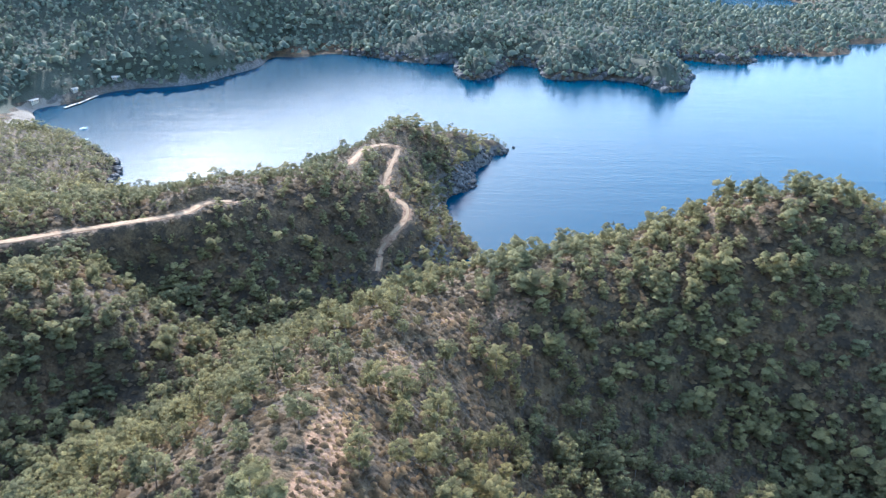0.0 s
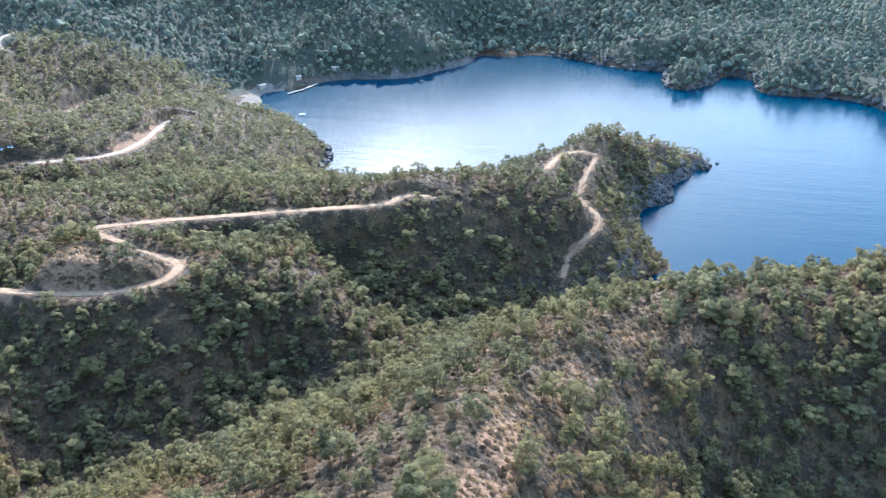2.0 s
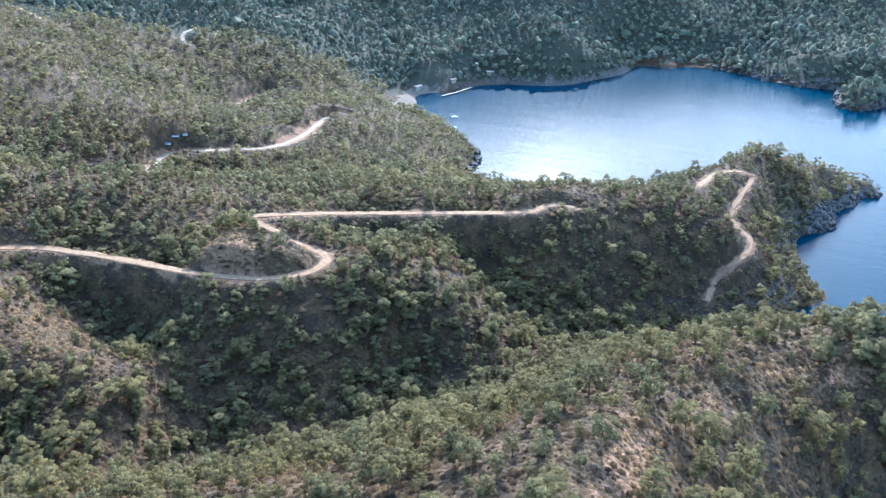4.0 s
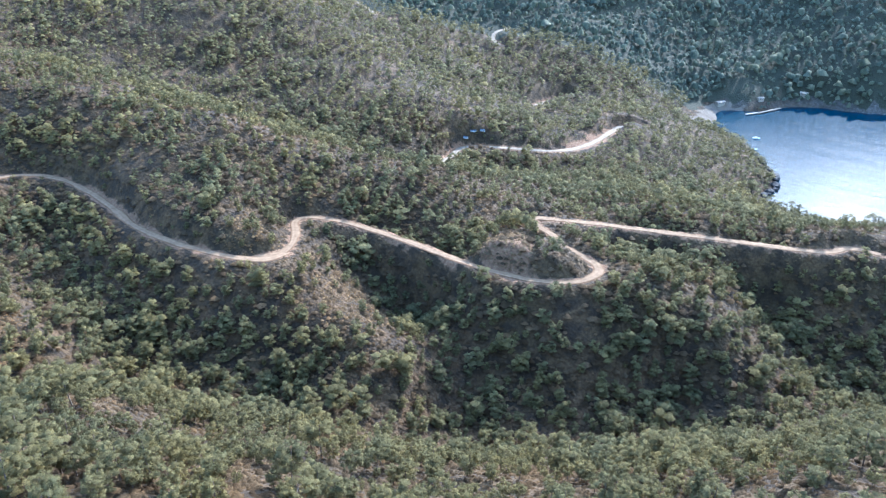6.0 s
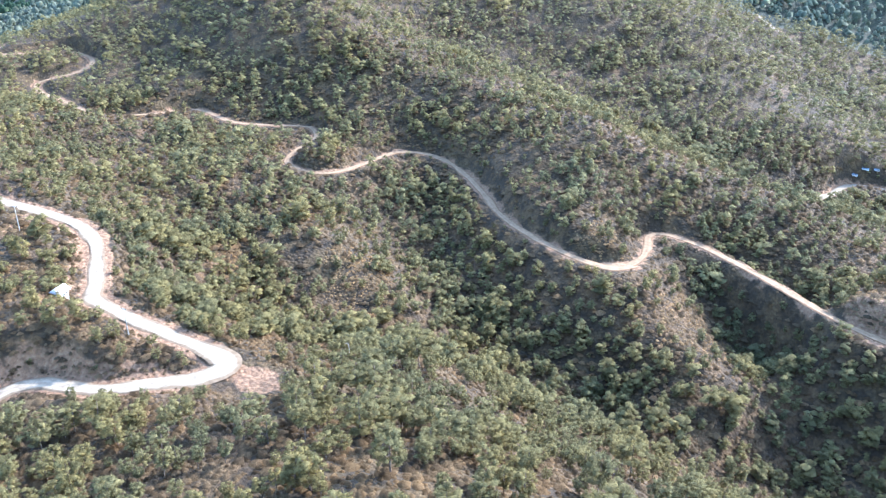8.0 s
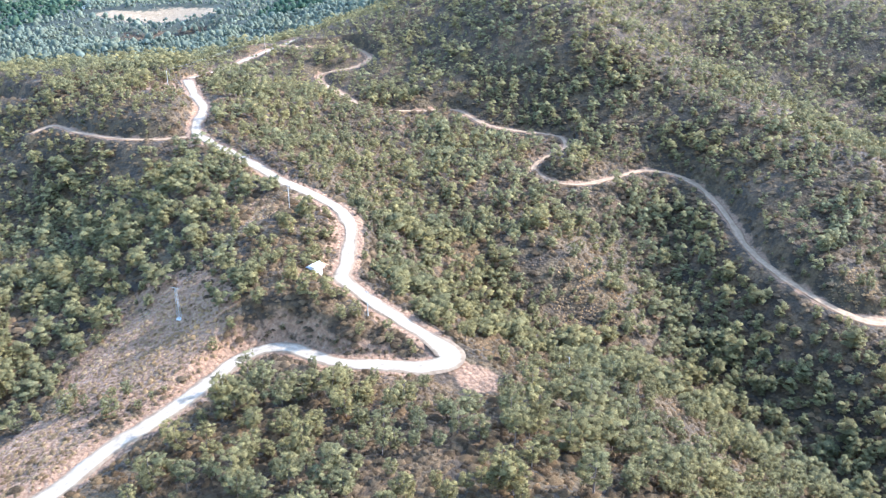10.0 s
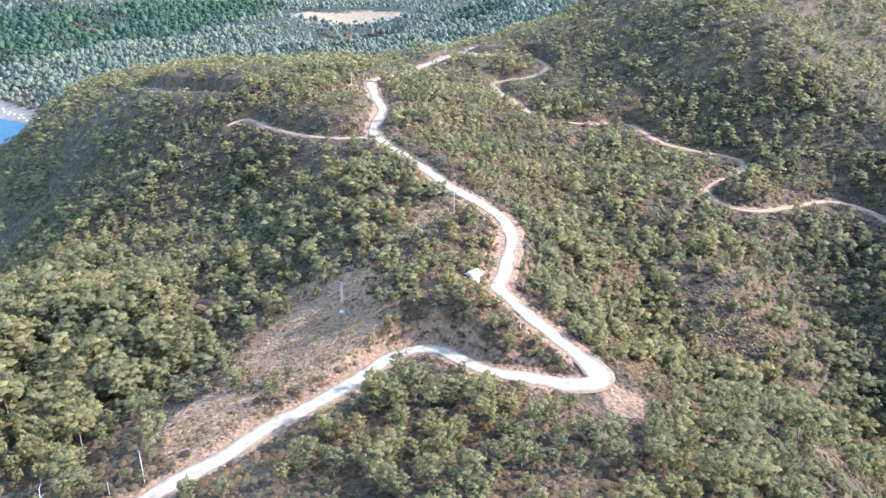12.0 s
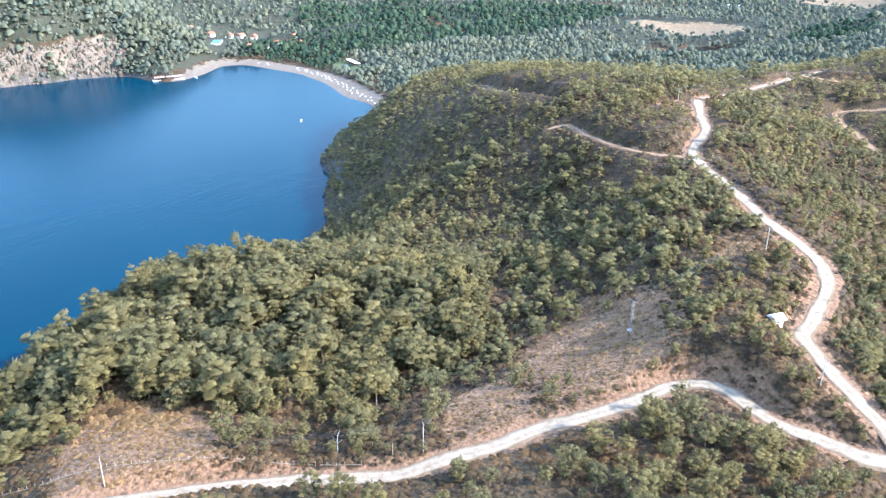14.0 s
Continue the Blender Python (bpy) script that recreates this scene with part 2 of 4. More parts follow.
ROAD_FAR_A = [
    (-510, 577, 66.5), (-509, 559, 65), (-502, 548, 61.6), (-486, 540, 58.6)]
ROAD_FAR_B = [
    (-602, 473, 91.9), (-582, 469, 88), (-560, 464, 84.6)]
ROAD_VALLEY = [
    (-346, 292, 37), (-347, 310, 36), (-350, 340, 35), (-361, 367, 34), (-345, 387, 33), (-322, 410, 31), (-318, 443, 29), (-330, 496, 27),
    (-322, 510, 26)]
ROAD_VALLEY_END = [
    (-405, 484, 30), (-408, 505, 29.5), (-408, 535, 29)]
SHORE_A = [
    (-330, 627), (-338, 660), (-345, 695), (-317, 732), (-291, 760), (-220, 812), (-195, 864), (-187, 904), (-146, 914), (-90, 909), (2, 877),
    (6, 824), (41, 820), (94, 847), (145, 806), (188, 779), (222, 782), (238, 835), (248, 900), (324, 917), (435, 928), (467, 988), (549, 1063)]
SHORE_HEAD = [
    (-295, 615), (-265, 585), (-228, 540), (-217, 501), (-178, 489), (-130, 452), (-98, 460), (-78, 500), (-55, 545), (-30, 575), (5, 590), (28, 592)]
SHORE_CAPE = [
    (37, 586), (24, 567), (13, 536), (13, 505), (-4, 485), (-5, 464), (-1, 442), (6, 423), (14, 412), (41, 393), (73, 378), (106, 396), (161,
    399), (212, 339), (269, 269), (357, 130)]
SHORE_B = [
    (-482, -938), (-516, -927), (-558, -913), (-595, -889), (-605, -833), (-647, -808), (-711, -831), (-739, -799), (-738, -729), (-714, -652),
    (-676, -585), (-644, -524), (-598, -505), (-524, -476), (-488, -457), (-461, -423), (-429, -400), (-391, -364), (-357, -344), (-283, -347),
    (-216, -364), (-196, -354), (-157, -352), (-139, -299), (0, -320), (212, -253), (348, -93)]
HILL_HOME = [
    (0, 0, 112), (-40, 69, 100), (-69, 40, 102), (-95, 0, 101), (-82, -47, 97), (-143, -25, 93), (-50, -87, 91), (0, -100, 97), (51, 61, 98),
    (100, 0, 100), (71, -84, 95), (-132, 48, 86), (-96, 80, 83), (-65, 113, 85), (63, 136, 37), (53, 162, 34), (101, 190, 18), (122, 146, 36),
    (33, 187, 40), (18, 149, 48), (20, 123, 56), (30, 104, 59), (153, 210, 38), (220, 0, 50), (141, -169, 50), (0, -210, 50), (191, 110, 45)]
SPUR_NEAR = [
    (-33, 105, 97), (-29, 123, 92), (-28, 149, 86), (-21, 179, 80), (-4, 203, 75), (22, 226, 70), (43, 240, 67), (73, 260, 68), (95, 271, 76),
    (114, 273, 82), (128, 270, 82), (142, 263, 79)]
HILL_EDGE = [
    (-49, 170, 73), (-71, 150, 68), (-95, 126, 66), (-124, 105, 65), (-152, 83, 66), (-196, 54, 73), (-175, 64, 70), (-156, 74, 67), (-129, 98,
    65), (-185, 34, 81), (-190, 58, 75), (-177, 62, 70)]
VALLEY_FLOOR = [
    (-368, -41, 80), (-316, -10, 72), (-263, 7, 65), (-247, 28, 59), (-253, 70, 51), (-245, 80, 42), (-210, 122, 34), (-174, 157, 28), (-147,
    188, 27), (-124, 233, 26), (-93, 287, 19), (-54, 341, 11), (-7, 385, 3)]
SLOPE_SPURS = [
    (-243, 157, 59), (-215, 155, 51), (-183, 155, 43), (-161, 234, 56), (-142, 235, 49), (-124, 243, 41), (-305, 62, 62), (-269, 61, 59), (-291,
    47, 68), (-268, 47, 58)]
BEACH_FLAT = [
    (-800, -760, 5), (-780, -815, 5), (-772, -700, 3.5), (-768, -755, 3.8), (-762, -810, 3.2)]
BEND_MOUND = [
    (-177, -44, 88), (-170, -46, 87.5), (-174, -35, 89), (-172, -55, 85.5), (-204, -31, 96), (-196, 232, 62.5), (-200, 222, 63), (-184, 236, 60.5), (-186, 226,
    61)]
SLOPE_GULLIES = [
    (-271, 191, 59), (-245, 198, 47), (-207, 202, 36), (-173, 187, 31), (-200, 274, 54), (-169, 297, 39), (-133, 305, 28), (-393, 113, 67),
    (-349, 103, 55), (-308, 91, 47), (-267, 86, 42), (-100, 327, 37), (-136, 297, 41), (-65, 360, 34)]
RIDGE_MAIN = [
    (-563, 78, 125.3), (-496, 114, 105.9), (-426, 159, 92.9), (-356, 192, 86.5), (-312, 230, 72), (-276, 252, 64.7), (-230, 269, 59.1), (-178,
    312, 51), (-138, 349, 48.6)]
RIDGE_CAPE = [
    (-104, 406, 34.6), (-77, 442, 33.6), (-55, 478, 34), (-40, 497, 35.1), (-26, 512, 34.5), (-17, 524, 30.5), (-10, 536, 26.5), (-1, 548, 22.5), (12, 560, 18), (22, 572, 12.5), (30, 581, 7.5)]
RIDGE_BACK = [
    (-551, 297, 107.2), (-510, 327, 88.7), (-450, 358, 68), (-379, 363, 54.8), (-657, 176, 128), (-740, 26, 140), (-640, 22, 124), (-630, 111,
    136), (-657, -58, 104)]
VALLEY_BACK = [
    (-360, 302, 42), (-411, 267, 54), (-480, 224, 72), (-558, 160, 100)]
HILLS_FAR = [
    (-472, 563, 60), (-534, 636, 90), (-675, 804, 160), (-582, 489, 85), (-766, 643, 170), (-795, 423, 180), (-978, 208, 200), (-346, 710, 13),
    (-408, 768, 30), (-447, 917, 90), (-234, 817, 24), (-248, 927, 50), (-290, 1082, 120), (-161, 916, 12), (-184, 1044, 60), (0, 890, 18), (0,
    1000, 34), (0, 1250, 90), (104, 844, 20), (142, 806, 22), (195, 781, 24), (29, 829, 15), (210, 784, 22), (144, 909, 26), (225, 974, 26),
    (314, 912, 9), (356, 977, 18), (427, 959, 14), (504, 1034, 16), (243, 1379, 60), (675, 1169, 30), (718, 1541, 90), (-260, 1477, 180), (-750,
    1299, 220), (-1226, 1028, 240), (-1545, 414, 220), (-1100, 0, 90), (-1599, -56, 90)]
INLET = [
    (362, 1352, -4), (399, 1295, -4), (458, 1292, -5), (527, 1340, -4), (459, 1376, -6), (365, 1122, 12), (430, 1120, 10), (500, 1124, 10)]
FLATS = [
    (-702, -162, 66), (-788, -139, 56), (-650, -199, 62), (-756, -79, 84), (-803, -723, 4), (-809, -588, 5), (-839, -446, 14), (-971, -705, 6),
    (-1128, -410, 12), (-1449, -388, 13), (-985, -174, 42), (-1391, -562, 9), (-1299, -750, 7), (-1182, -923, 8), (-843, -936, 12), (-1226,
    -1104, 25), (-1602, -925, 30), (-1769, -541, 30), (-1386, -195, 40), (-900, -1072, 60), (-1455, -1221, 130), (-1994, -930, 140), (-2167,
    -382, 140)]
CLIFF_LAND = [
    (-529, -935, 38.8), (-585, -912, 26.6), (-641, -880, 25.4), (-630, -1137, 62), (-746, -1065, 55), (-800, -1386, 140), (-513, -1410, 120),
    (-226, -1280, 60)]
SLOPE_BAY = [
    (-397, -266, 53.8), (-337, -264, 37), (-354, -169, 68.7), (-285, -161, 64.7), (-221, -80, 85), (-206, -138, 67.2), (-153, -144, 70.5),
    (-154, -195, 64), (-192, -254, 63.2), (-223, -254, 56.5), (-250, -245, 53.7), (-135, -267, 48.5), (-171, -271, 55.3), (-530, -355, 61.9),
    (-605, -348, 71.9), (-590, -443, 48.8), (-487, -412, 21.1), (-380, -183, 83.5), (-199, -92, 77.4), (-206, -50, 97)]
DEEP = [
    (26, 740, -6), (79, 751, -6), (128, 724, -6), (177, 708, -6), (-27, 770, -6), (58, 610, -9), (20, 622, -9), (-25, 612, -9), (-78, 572, -8),
    (59, 557, -7), (-94, 532, -6), (58, 657, -12), (-113, 640, -12), (-198, 609, -8), (155, 580, -12), (350, 606, -15), (689, 579, -15), (42,
    478, -4), (100, 470, -5), (836, 996, -10), (886, 156, -15), (689, -579, -15), (0, -700, -15), (-300, -520, -15), (-482, -575, -12), (-648,
    -695, -6), (-450, -779, -8), (-233, -869, -12), (-345, -441, -8)]
SHORES = SHORE_A + SHORE_HEAD + SHORE_CAPE + SHORE_B
RELIEF = [HILL_HOME, SPUR_NEAR, HILL_EDGE, VALLEY_FLOOR, SLOPE_SPURS, BEACH_FLAT, BEND_MOUND, SLOPE_GULLIES, RIDGE_MAIN, RIDGE_CAPE, RIDGE_BACK, VALLEY_BACK, HILLS_FAR, INLET, FLATS, CLIFF_LAND, SLOPE_BAY, DEEP]
ROADS = [  # name, centre line, half width, surface
    ("road_1", ROAD_MAIN_FAR + ROAD_MAIN_NEAR, 2.6, "gravel"), ("road_2", ROAD_MAIN_BEYOND, 2.2, "gravel"), ("road_3", ROAD_BRANCH, 1.6, "dirt"),
    ("track_1", ROAD_TRAIL_CAPE, 1.5, "dirt"), ("track_2", ROAD_TRAIL_RIDGE, 1.9, "dirt"), ("track_3", ROAD_TRAIL_SLOPE, 1.9, "dirt"),
    ("track_4", ROAD_TRAIL_TOP, 2.1, "dirt"), ("road_4", ROAD_VALLEY, 2.6, "gravel"), ("road_5", ROAD_VALLEY_END, 2.4, "gravel"),
    ("road_6", ROAD_FAR_A, 2.0, "gravel"), ("road_7", ROAD_FAR_B, 2.6, "gravel"), ("track_5", ROAD_TRACK_B, 1.6, "dirt")]

PADS = [("pad", np.array(TURNING_PLACE, float), 6.0, "gravel")]   # level ground beside a road


def smooth_line(points, step=2.5):
    """A rounded line through the points, with a point every step metres."""
    p = np.array(points, float)
    p = np.vstack([2 * p[0] - p[1], p, 2 * p[-1] - p[-2]])
    out = []
    for a, b, c, d in zip(p, p[1:], p[2:], p[3:]):
        n = max(2, int(np.linalg.norm(c - b) / step))
        for s in np.arange(n) / n:
            out.append(0.5 * (2 * b + (c - a) * s + (2 * a - 5 * b + 4 * c - d) * s * s + (3 * b - a - 3 * c + d) * s ** 3))
    out.append(p[-2])
    return np.array(out)


LINES = [(name, smooth_line(pts, 1.2 if name == "road_1" else 2.5), half, kind) for name, pts, half, kind in ROADS]

knots = np.array([(x, y, 0.0) for x, y in SHORES] + [p for pts in RELIEF for p in pts] +
                 [tuple(p) for _, pts, _, _ in ROADS for p in pts[::2]], float)
keep = []
for i, p in enumerate(knots):
    if all(math.hypot(p[0] - knots[j][0], p[1] - knots[j][1]) > 7 for j in keep):
        keep.append(i)
knots = knots[keep]
rim = np.array([(math.cos(a) * 3200 - 300, math.sin(a) * 3200 + 200, 60.0 if 0.6 < a < 3.9 else -20.0) for a in np.arange(16) * math.pi / 8])
knots = np.vstack([knots, rim])


def kernel(r2):
    return r2 * np.log(r2 + 1e-9)


def spline_weights(k, give):
    xy = k[:, :2] / 500
    n = len(k)
    a = np.zeros((n + 3, n + 3))
    a[:n, :n] = kernel(((xy[:, None] - xy[None]) ** 2).sum(2)) + give * np.eye(n)
    a[:n, n], a[:n, n + 1:] = 1, xy
    a[n:, :n] = a[:n, n:].T
    return xy, np.linalg.solve(a, np.concatenate([k[:, 2], np.zeros(3)]))


KNOT_XY, WEIGHTS = spline_weights(knots, 2e-4)


def value_noise(x, y, cell, seed):
    """Smooth noise from -1 to 1 with features of the size of cell."""
    rng = np.random.default_rng(seed)
    table = rng.random((256, 256)) * 2 - 1
    u, v = x / cell, y / cell
    i, j = np.floor(u).astype(int), np.floor(v).astype(int)
    f, g = u - i, v - j
    f, g = f * f * (3 - 2 * f), g * g * (3 - 2 * g)
    t = lambda a, b: table[a % 256, b % 256]
    return (t(i, j) * (1 - f) + t(i + 1, j) * f) * (1 - g) + (t(i, j + 1) * (1 - f) + t(i + 1, j + 1) * f) * g


def road_field(x, y):
    """For each place the distance to the nearest road's edge and that road's height."""
    edge, level = np.full(x.shape, 1e3), np.zeros(x.shape)
    for _, line, half, _ in LINES + PADS:
        lo, hi = line.min(0) - 25, line.max(0) + 25
        inside = np.nonzero((x > lo[0]) & (x < hi[0]) & (y > lo[1]) & (y < hi[1]))[0]
        for some in np.array_split(inside, max(1, len(inside) // 4000)):
            if not len(some):
                continue
            d = (line[None, :, 0] - x[some, None]) ** 2 + (line[None, :, 1] - y[some, None]) ** 2
            k = d.argmin(1)
            dist = np.sqrt(d[np.arange(len(k)), k]) - half
            near = dist < edge[some]
            edge[some[near]], level[some[near]] = dist[near], line[k[near], 2]
    return edge, level


def height(x, y):
    x, y = np.asarray(x, float).ravel(), np.asarray(y, float).ravel()
    z = np.empty(len(x))
    n = len(KNOT_XY)
    for s in range(0, len(x), 20000):
        q = np.stack([x[s:s + 20000], y[s:s + 20000]], 1) / 500
        d = (q ** 2).sum(1)[:, None] + (KNOT_XY ** 2).sum(1)[None] - 2 * q @ KNOT_XY.T
        z[s:s + 20000] = kernel(np.maximum(d, 0)) @ WEIGHTS[:n] + WEIGHTS[n] + q @ WEIGHTS[n + 1:]
    rough = 2.6 * value_noise(x, y, 46, 1) + 1.5 * value_noise(x, y, 19, 2) + 0.6 * value_noise(x, y, 8, 3)
    far = np.clip((np.hypot(x, y) - 500) / 700, 0, 1)
    rough += far * (17 * value_noise(x, y, 190, 4) + 8 * value_noise(x, y, 85, 5))
    z = z + rough * np.clip(z / 14, 0.0, 1)
    bank = np.clip(z, 0, 3.0) * 0.7          # low cliffs rise straight from the sea
    z = np.where(z > 0, z + bank * CLIFF(x, y), z)
    edge, level = road_field(x, y)
    w = np.clip(1 - (edge - 1.4) / 5.2, 0, 1)
    w = w * w * (3 - 2 * w)
    return z * (1 - w) + (level - np.where(edge < -0.4, 0.3, 0.12)) * w, edge


def CLIFF(x, y):
    """Where the shore is rock rather than beach."""
    beach = np.hypot(x + 340, y - 665) < 60
    beach |= (x + 690) ** 2 / 90 ** 2 + (y + 690) ** 2 / 190 ** 2 < 1
    beach |= np.hypot(x - 45, y - 390) < 40
    return np.where(beach, 0.0, 1.0)


# ---- helpers for meshes ----
def mesh_of(name, verts, faces, mat, smooth=False, second=None, slots=None):
    me = bpy.data.meshes.new(name)
    verts, faces = np.asarray(verts, np.float32), np.asarray(faces, np.int32)
    n, k = faces.shape
    me.vertices.add(len(verts))
    me.vertices.foreach_set("co", verts.ravel())
    me.loops.add(n * k)
    me.loops.foreach_set("vertex_index", faces.ravel())
    me.polygons.add(n)
    me.polygons.foreach_set("loop_start", np.arange(n, dtype=np.int32) * k)
    me.polygons.foreach_set("use_smooth", np.full(n, smooth))
    me.materials.append(mat)
    if second:
        me.materials.append(second)
        me.polygons.foreach_set("material_index", np.asarray(slots, np.int32))
    me.update(calc_edges=True)
    return me


def grid_faces(nx, ny):
    i, j = np.meshgrid(np.arange(nx - 1), np.arange(ny - 1), indexing="ij")
    a = (i * ny + j).ravel()
    return np.stack([a, a + ny, a + ny + 1, a + 1], 1)


# ---- ground and sea ----
def axis(*stretches):
    return np.concatenate([np.arange(lo, hi, step) for lo, hi, step in stretches])


gx = axis((-2700, -1100, 26), (-1100, -640, 9), (-640, -300, 3.4), (-300, -60, 2.2), (-60, 140, 3.4), (140, 420, 8), (420, 1520, 26))
gy = axis((-1900, -1000, 26), (-1000, -340, 9), (-340, -170, 3.4), (-170, 20, 2.2), (20, 600, 3.4), (600, 960, 8), (960, 2320, 26))
mx, my = np.meshgrid(gx, gy, indexing="ij")
mz, medge = height(mx, my)
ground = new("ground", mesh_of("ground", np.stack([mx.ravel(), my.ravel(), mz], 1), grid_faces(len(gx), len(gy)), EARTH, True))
tagged(ground, "reddish brown hilly ground with dry grass and rock", "ground", kind="structure")


def ellipse(x, y, zones):
    """How far inside the nearest of the zones (x, y, half lengths, turn) a place lies: 1 in the middle, 0 at the rim and outside."""
    best = np.zeros(x.shape)
    for cx, cy, a, c, turn in zones:
        s, k = math.sin(radians(turn)), math.cos(radians(turn))
        u, v = ((x - cx) * k + (y - cy) * s) / a, ((y - cy) * k - (x - cx) * s) / c
        best = np.maximum(best, 1 - np.sqrt(u * u + v * v))
    return np.clip(best, 0, 1)


CLEARINGS = [(-26, 120, 5, 28, 0), (-17, 166, 6, 16, -12), (6, 208, 5, 22, -50), (-194, 218, 13, 20, 50),
             (-272, -60, 10, 18, 60), (-448, -150, 22, 16, 0), (-221, -41, 9, 7, 60), (-177, 8, 9, 7, 40)]
PALE_CLIFFS = [(-500, -942, 66, 26, 0), (-580, -915, 52, 26, -30)]
BARE_ROCK = [(19, 532, 50, 10, 67), (3, 492, 18, 7, 80)]
OPEN_SLOPES = [(-202, -82, 42, 27, 20), (-95, -160, 23, 46, -38), (-157, -93, 14, 24, -62)]
SCRUBBY = [(-221, 164, 16, 26, 60), (-274, 53, 16, 26, 75), (-270, 150, 10, 16, 20), (-218, 249, 14, 9, 30), (-390, 87, 12, 9, 40), (-443, -23, 20, 13, 0),
           (-348, -23, 16, 11, 20), (-288, 11, 15, 9, 0)]
DENSE = [(62, 205, 75, 38, 35), (114, 242, 34, 18, 10), (24, 180, 22, 20, 0), (-112, 237, 44, 30, 40), (-168, 194, 24, 18, 40), (-218, 126, 30, 26, 0),
         (-115, 315, 55, 20, 40), (-228, 190, 22, 13, 0), (-252, 98, 32, 20, 0), (-319, 103, 36, 17, 10), (-186, 190, 30, 16, 40), (-303, 137, 24, 10, -10),
         (-331, 13, 28, 18, -30), (-272, -14, 34, 13, -35), (-150, -24, 32, 22, 0), (-60, 128, 26, 30, 20), (-170, -195, 80, 52, -45), (-285, 470, 130, 68, 50), (-165, 32, 48, 24, -25), (-150, 62, 40, 18, -35)]
LAWNS = [(-797, -687, 38, 20, 62), (-765, -899, 30, 22, 40), (-742, -872, 22, 16, 40)]
FIELDS = [(-1285, -425, 112, 46, -82), (-1195, -262, 36, 24, -80), (-1650, -270, 95, 110, -80)]
RESORT = [(-832, -905, 62, 48, 0), (-346, 712, 20, 24, 0)]
BEACHES = [(-343, 665, 26, 48, 0), (-660, -822, 20, 60, -60), (40, 385, 26, 14, 0)]
strand = smooth_line([(x, y, 0) for x, y in SHORE_B[6:13]], 8)


def strand_gap(x, y):
    """Metres to the long beach of the blue bay, as far as it matters."""
    gap = np.full(x.shape, 1e3)
    some = np.nonzero((x < -560) & (x > -860) & (y < -440) & (y > -920))[0]
    if len(some):
        gap[some] = np.sqrt(((strand[None, :, :2] - np.stack([x, y], 1)[some, None]) ** 2).sum(2).min(1))
    return gap


fx, fy = mx.ravel(), my.ravel()
soil = np.maximum(np.clip(ellipse(fx, fy, CLEARINGS) * 2.2, 0, 0.52), np.clip(ellipse(fx, fy, OPEN_SLOPES) * 5, 0, 0.6))
for name, line, half, kind in LINES:
    lo, hi = line.min(0) - 9, line.max(0) + 9
    some = np.nonzero((fx > lo[0]) & (fx < hi[0]) & (fy > lo[1]) & (fy < hi[1]))[0]
    gap2 = ((line[None, :, :2] - np.stack([fx, fy], 1)[some, None]) ** 2).sum(2)
    nearest = gap2.argmin(1)
    d = np.sqrt(gap2.min(1)) - half
    cut = mz[some] > line[nearest, 2] + 0.5     # the bank above a road is bare, the verge below it narrow
    reach = np.where(cut, np.where(fx[some] < -330, 4.2, 8.5), 3.6) if kind == "gravel" else np.where(cut, 3.4, 2.0)
    soil[some] = np.maximum(soil[some], np.clip(1.0 - d / reach, 0, 0.62))
strand_d = strand_gap(fx, fy)
sand = np.where((mz < 5.0) & (mz > -1.5), np.clip(np.maximum(ellipse(fx, fy, BEACHES) * 3, (36 - strand_d) / 12), 0, 0.65), 0)
field = np.clip(ellipse(fx, fy, FIELDS) * 2.5, 0, 0.65)
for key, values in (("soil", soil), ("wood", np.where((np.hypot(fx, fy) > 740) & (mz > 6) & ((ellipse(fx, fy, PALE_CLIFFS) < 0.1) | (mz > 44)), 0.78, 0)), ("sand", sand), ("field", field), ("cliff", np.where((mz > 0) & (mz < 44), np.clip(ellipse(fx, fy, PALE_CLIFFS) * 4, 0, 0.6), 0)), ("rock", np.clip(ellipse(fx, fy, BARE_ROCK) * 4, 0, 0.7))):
    ground.data.attributes.new(key, "FLOAT", "POINT").data.foreach_set("value", values.astype(np.float32))
GZ = mz.reshape(mx.shape)


def ground_at(x, y):
    i = np.clip(np.searchsorted(gx, x) - 1, 0, len(gx) - 2)
    j = np.clip(np.searchsorted(gy, y) - 1, 0, len(gy) - 2)
    f, g = (x - gx[i]) / (gx[i + 1] - gx[i]), (y - gy[j]) / (gy[j + 1] - gy[j])
    return (GZ[i, j] * (1 - f) + GZ[i + 1, j] * f) * (1 - g) + (GZ[i, j + 1] * (1 - f) + GZ[i + 1, j + 1] * f) * g


sea = new("water", mesh_of("water", [(-4900, -4900, 0), (4900, -4900, 0), (4900, 4900, 0), (-4900, 4900, 0)], [(0, 1, 2, 3)], WATER))
tagged(sea, "calm blue sea with small ripples", "sea", kind="structure")

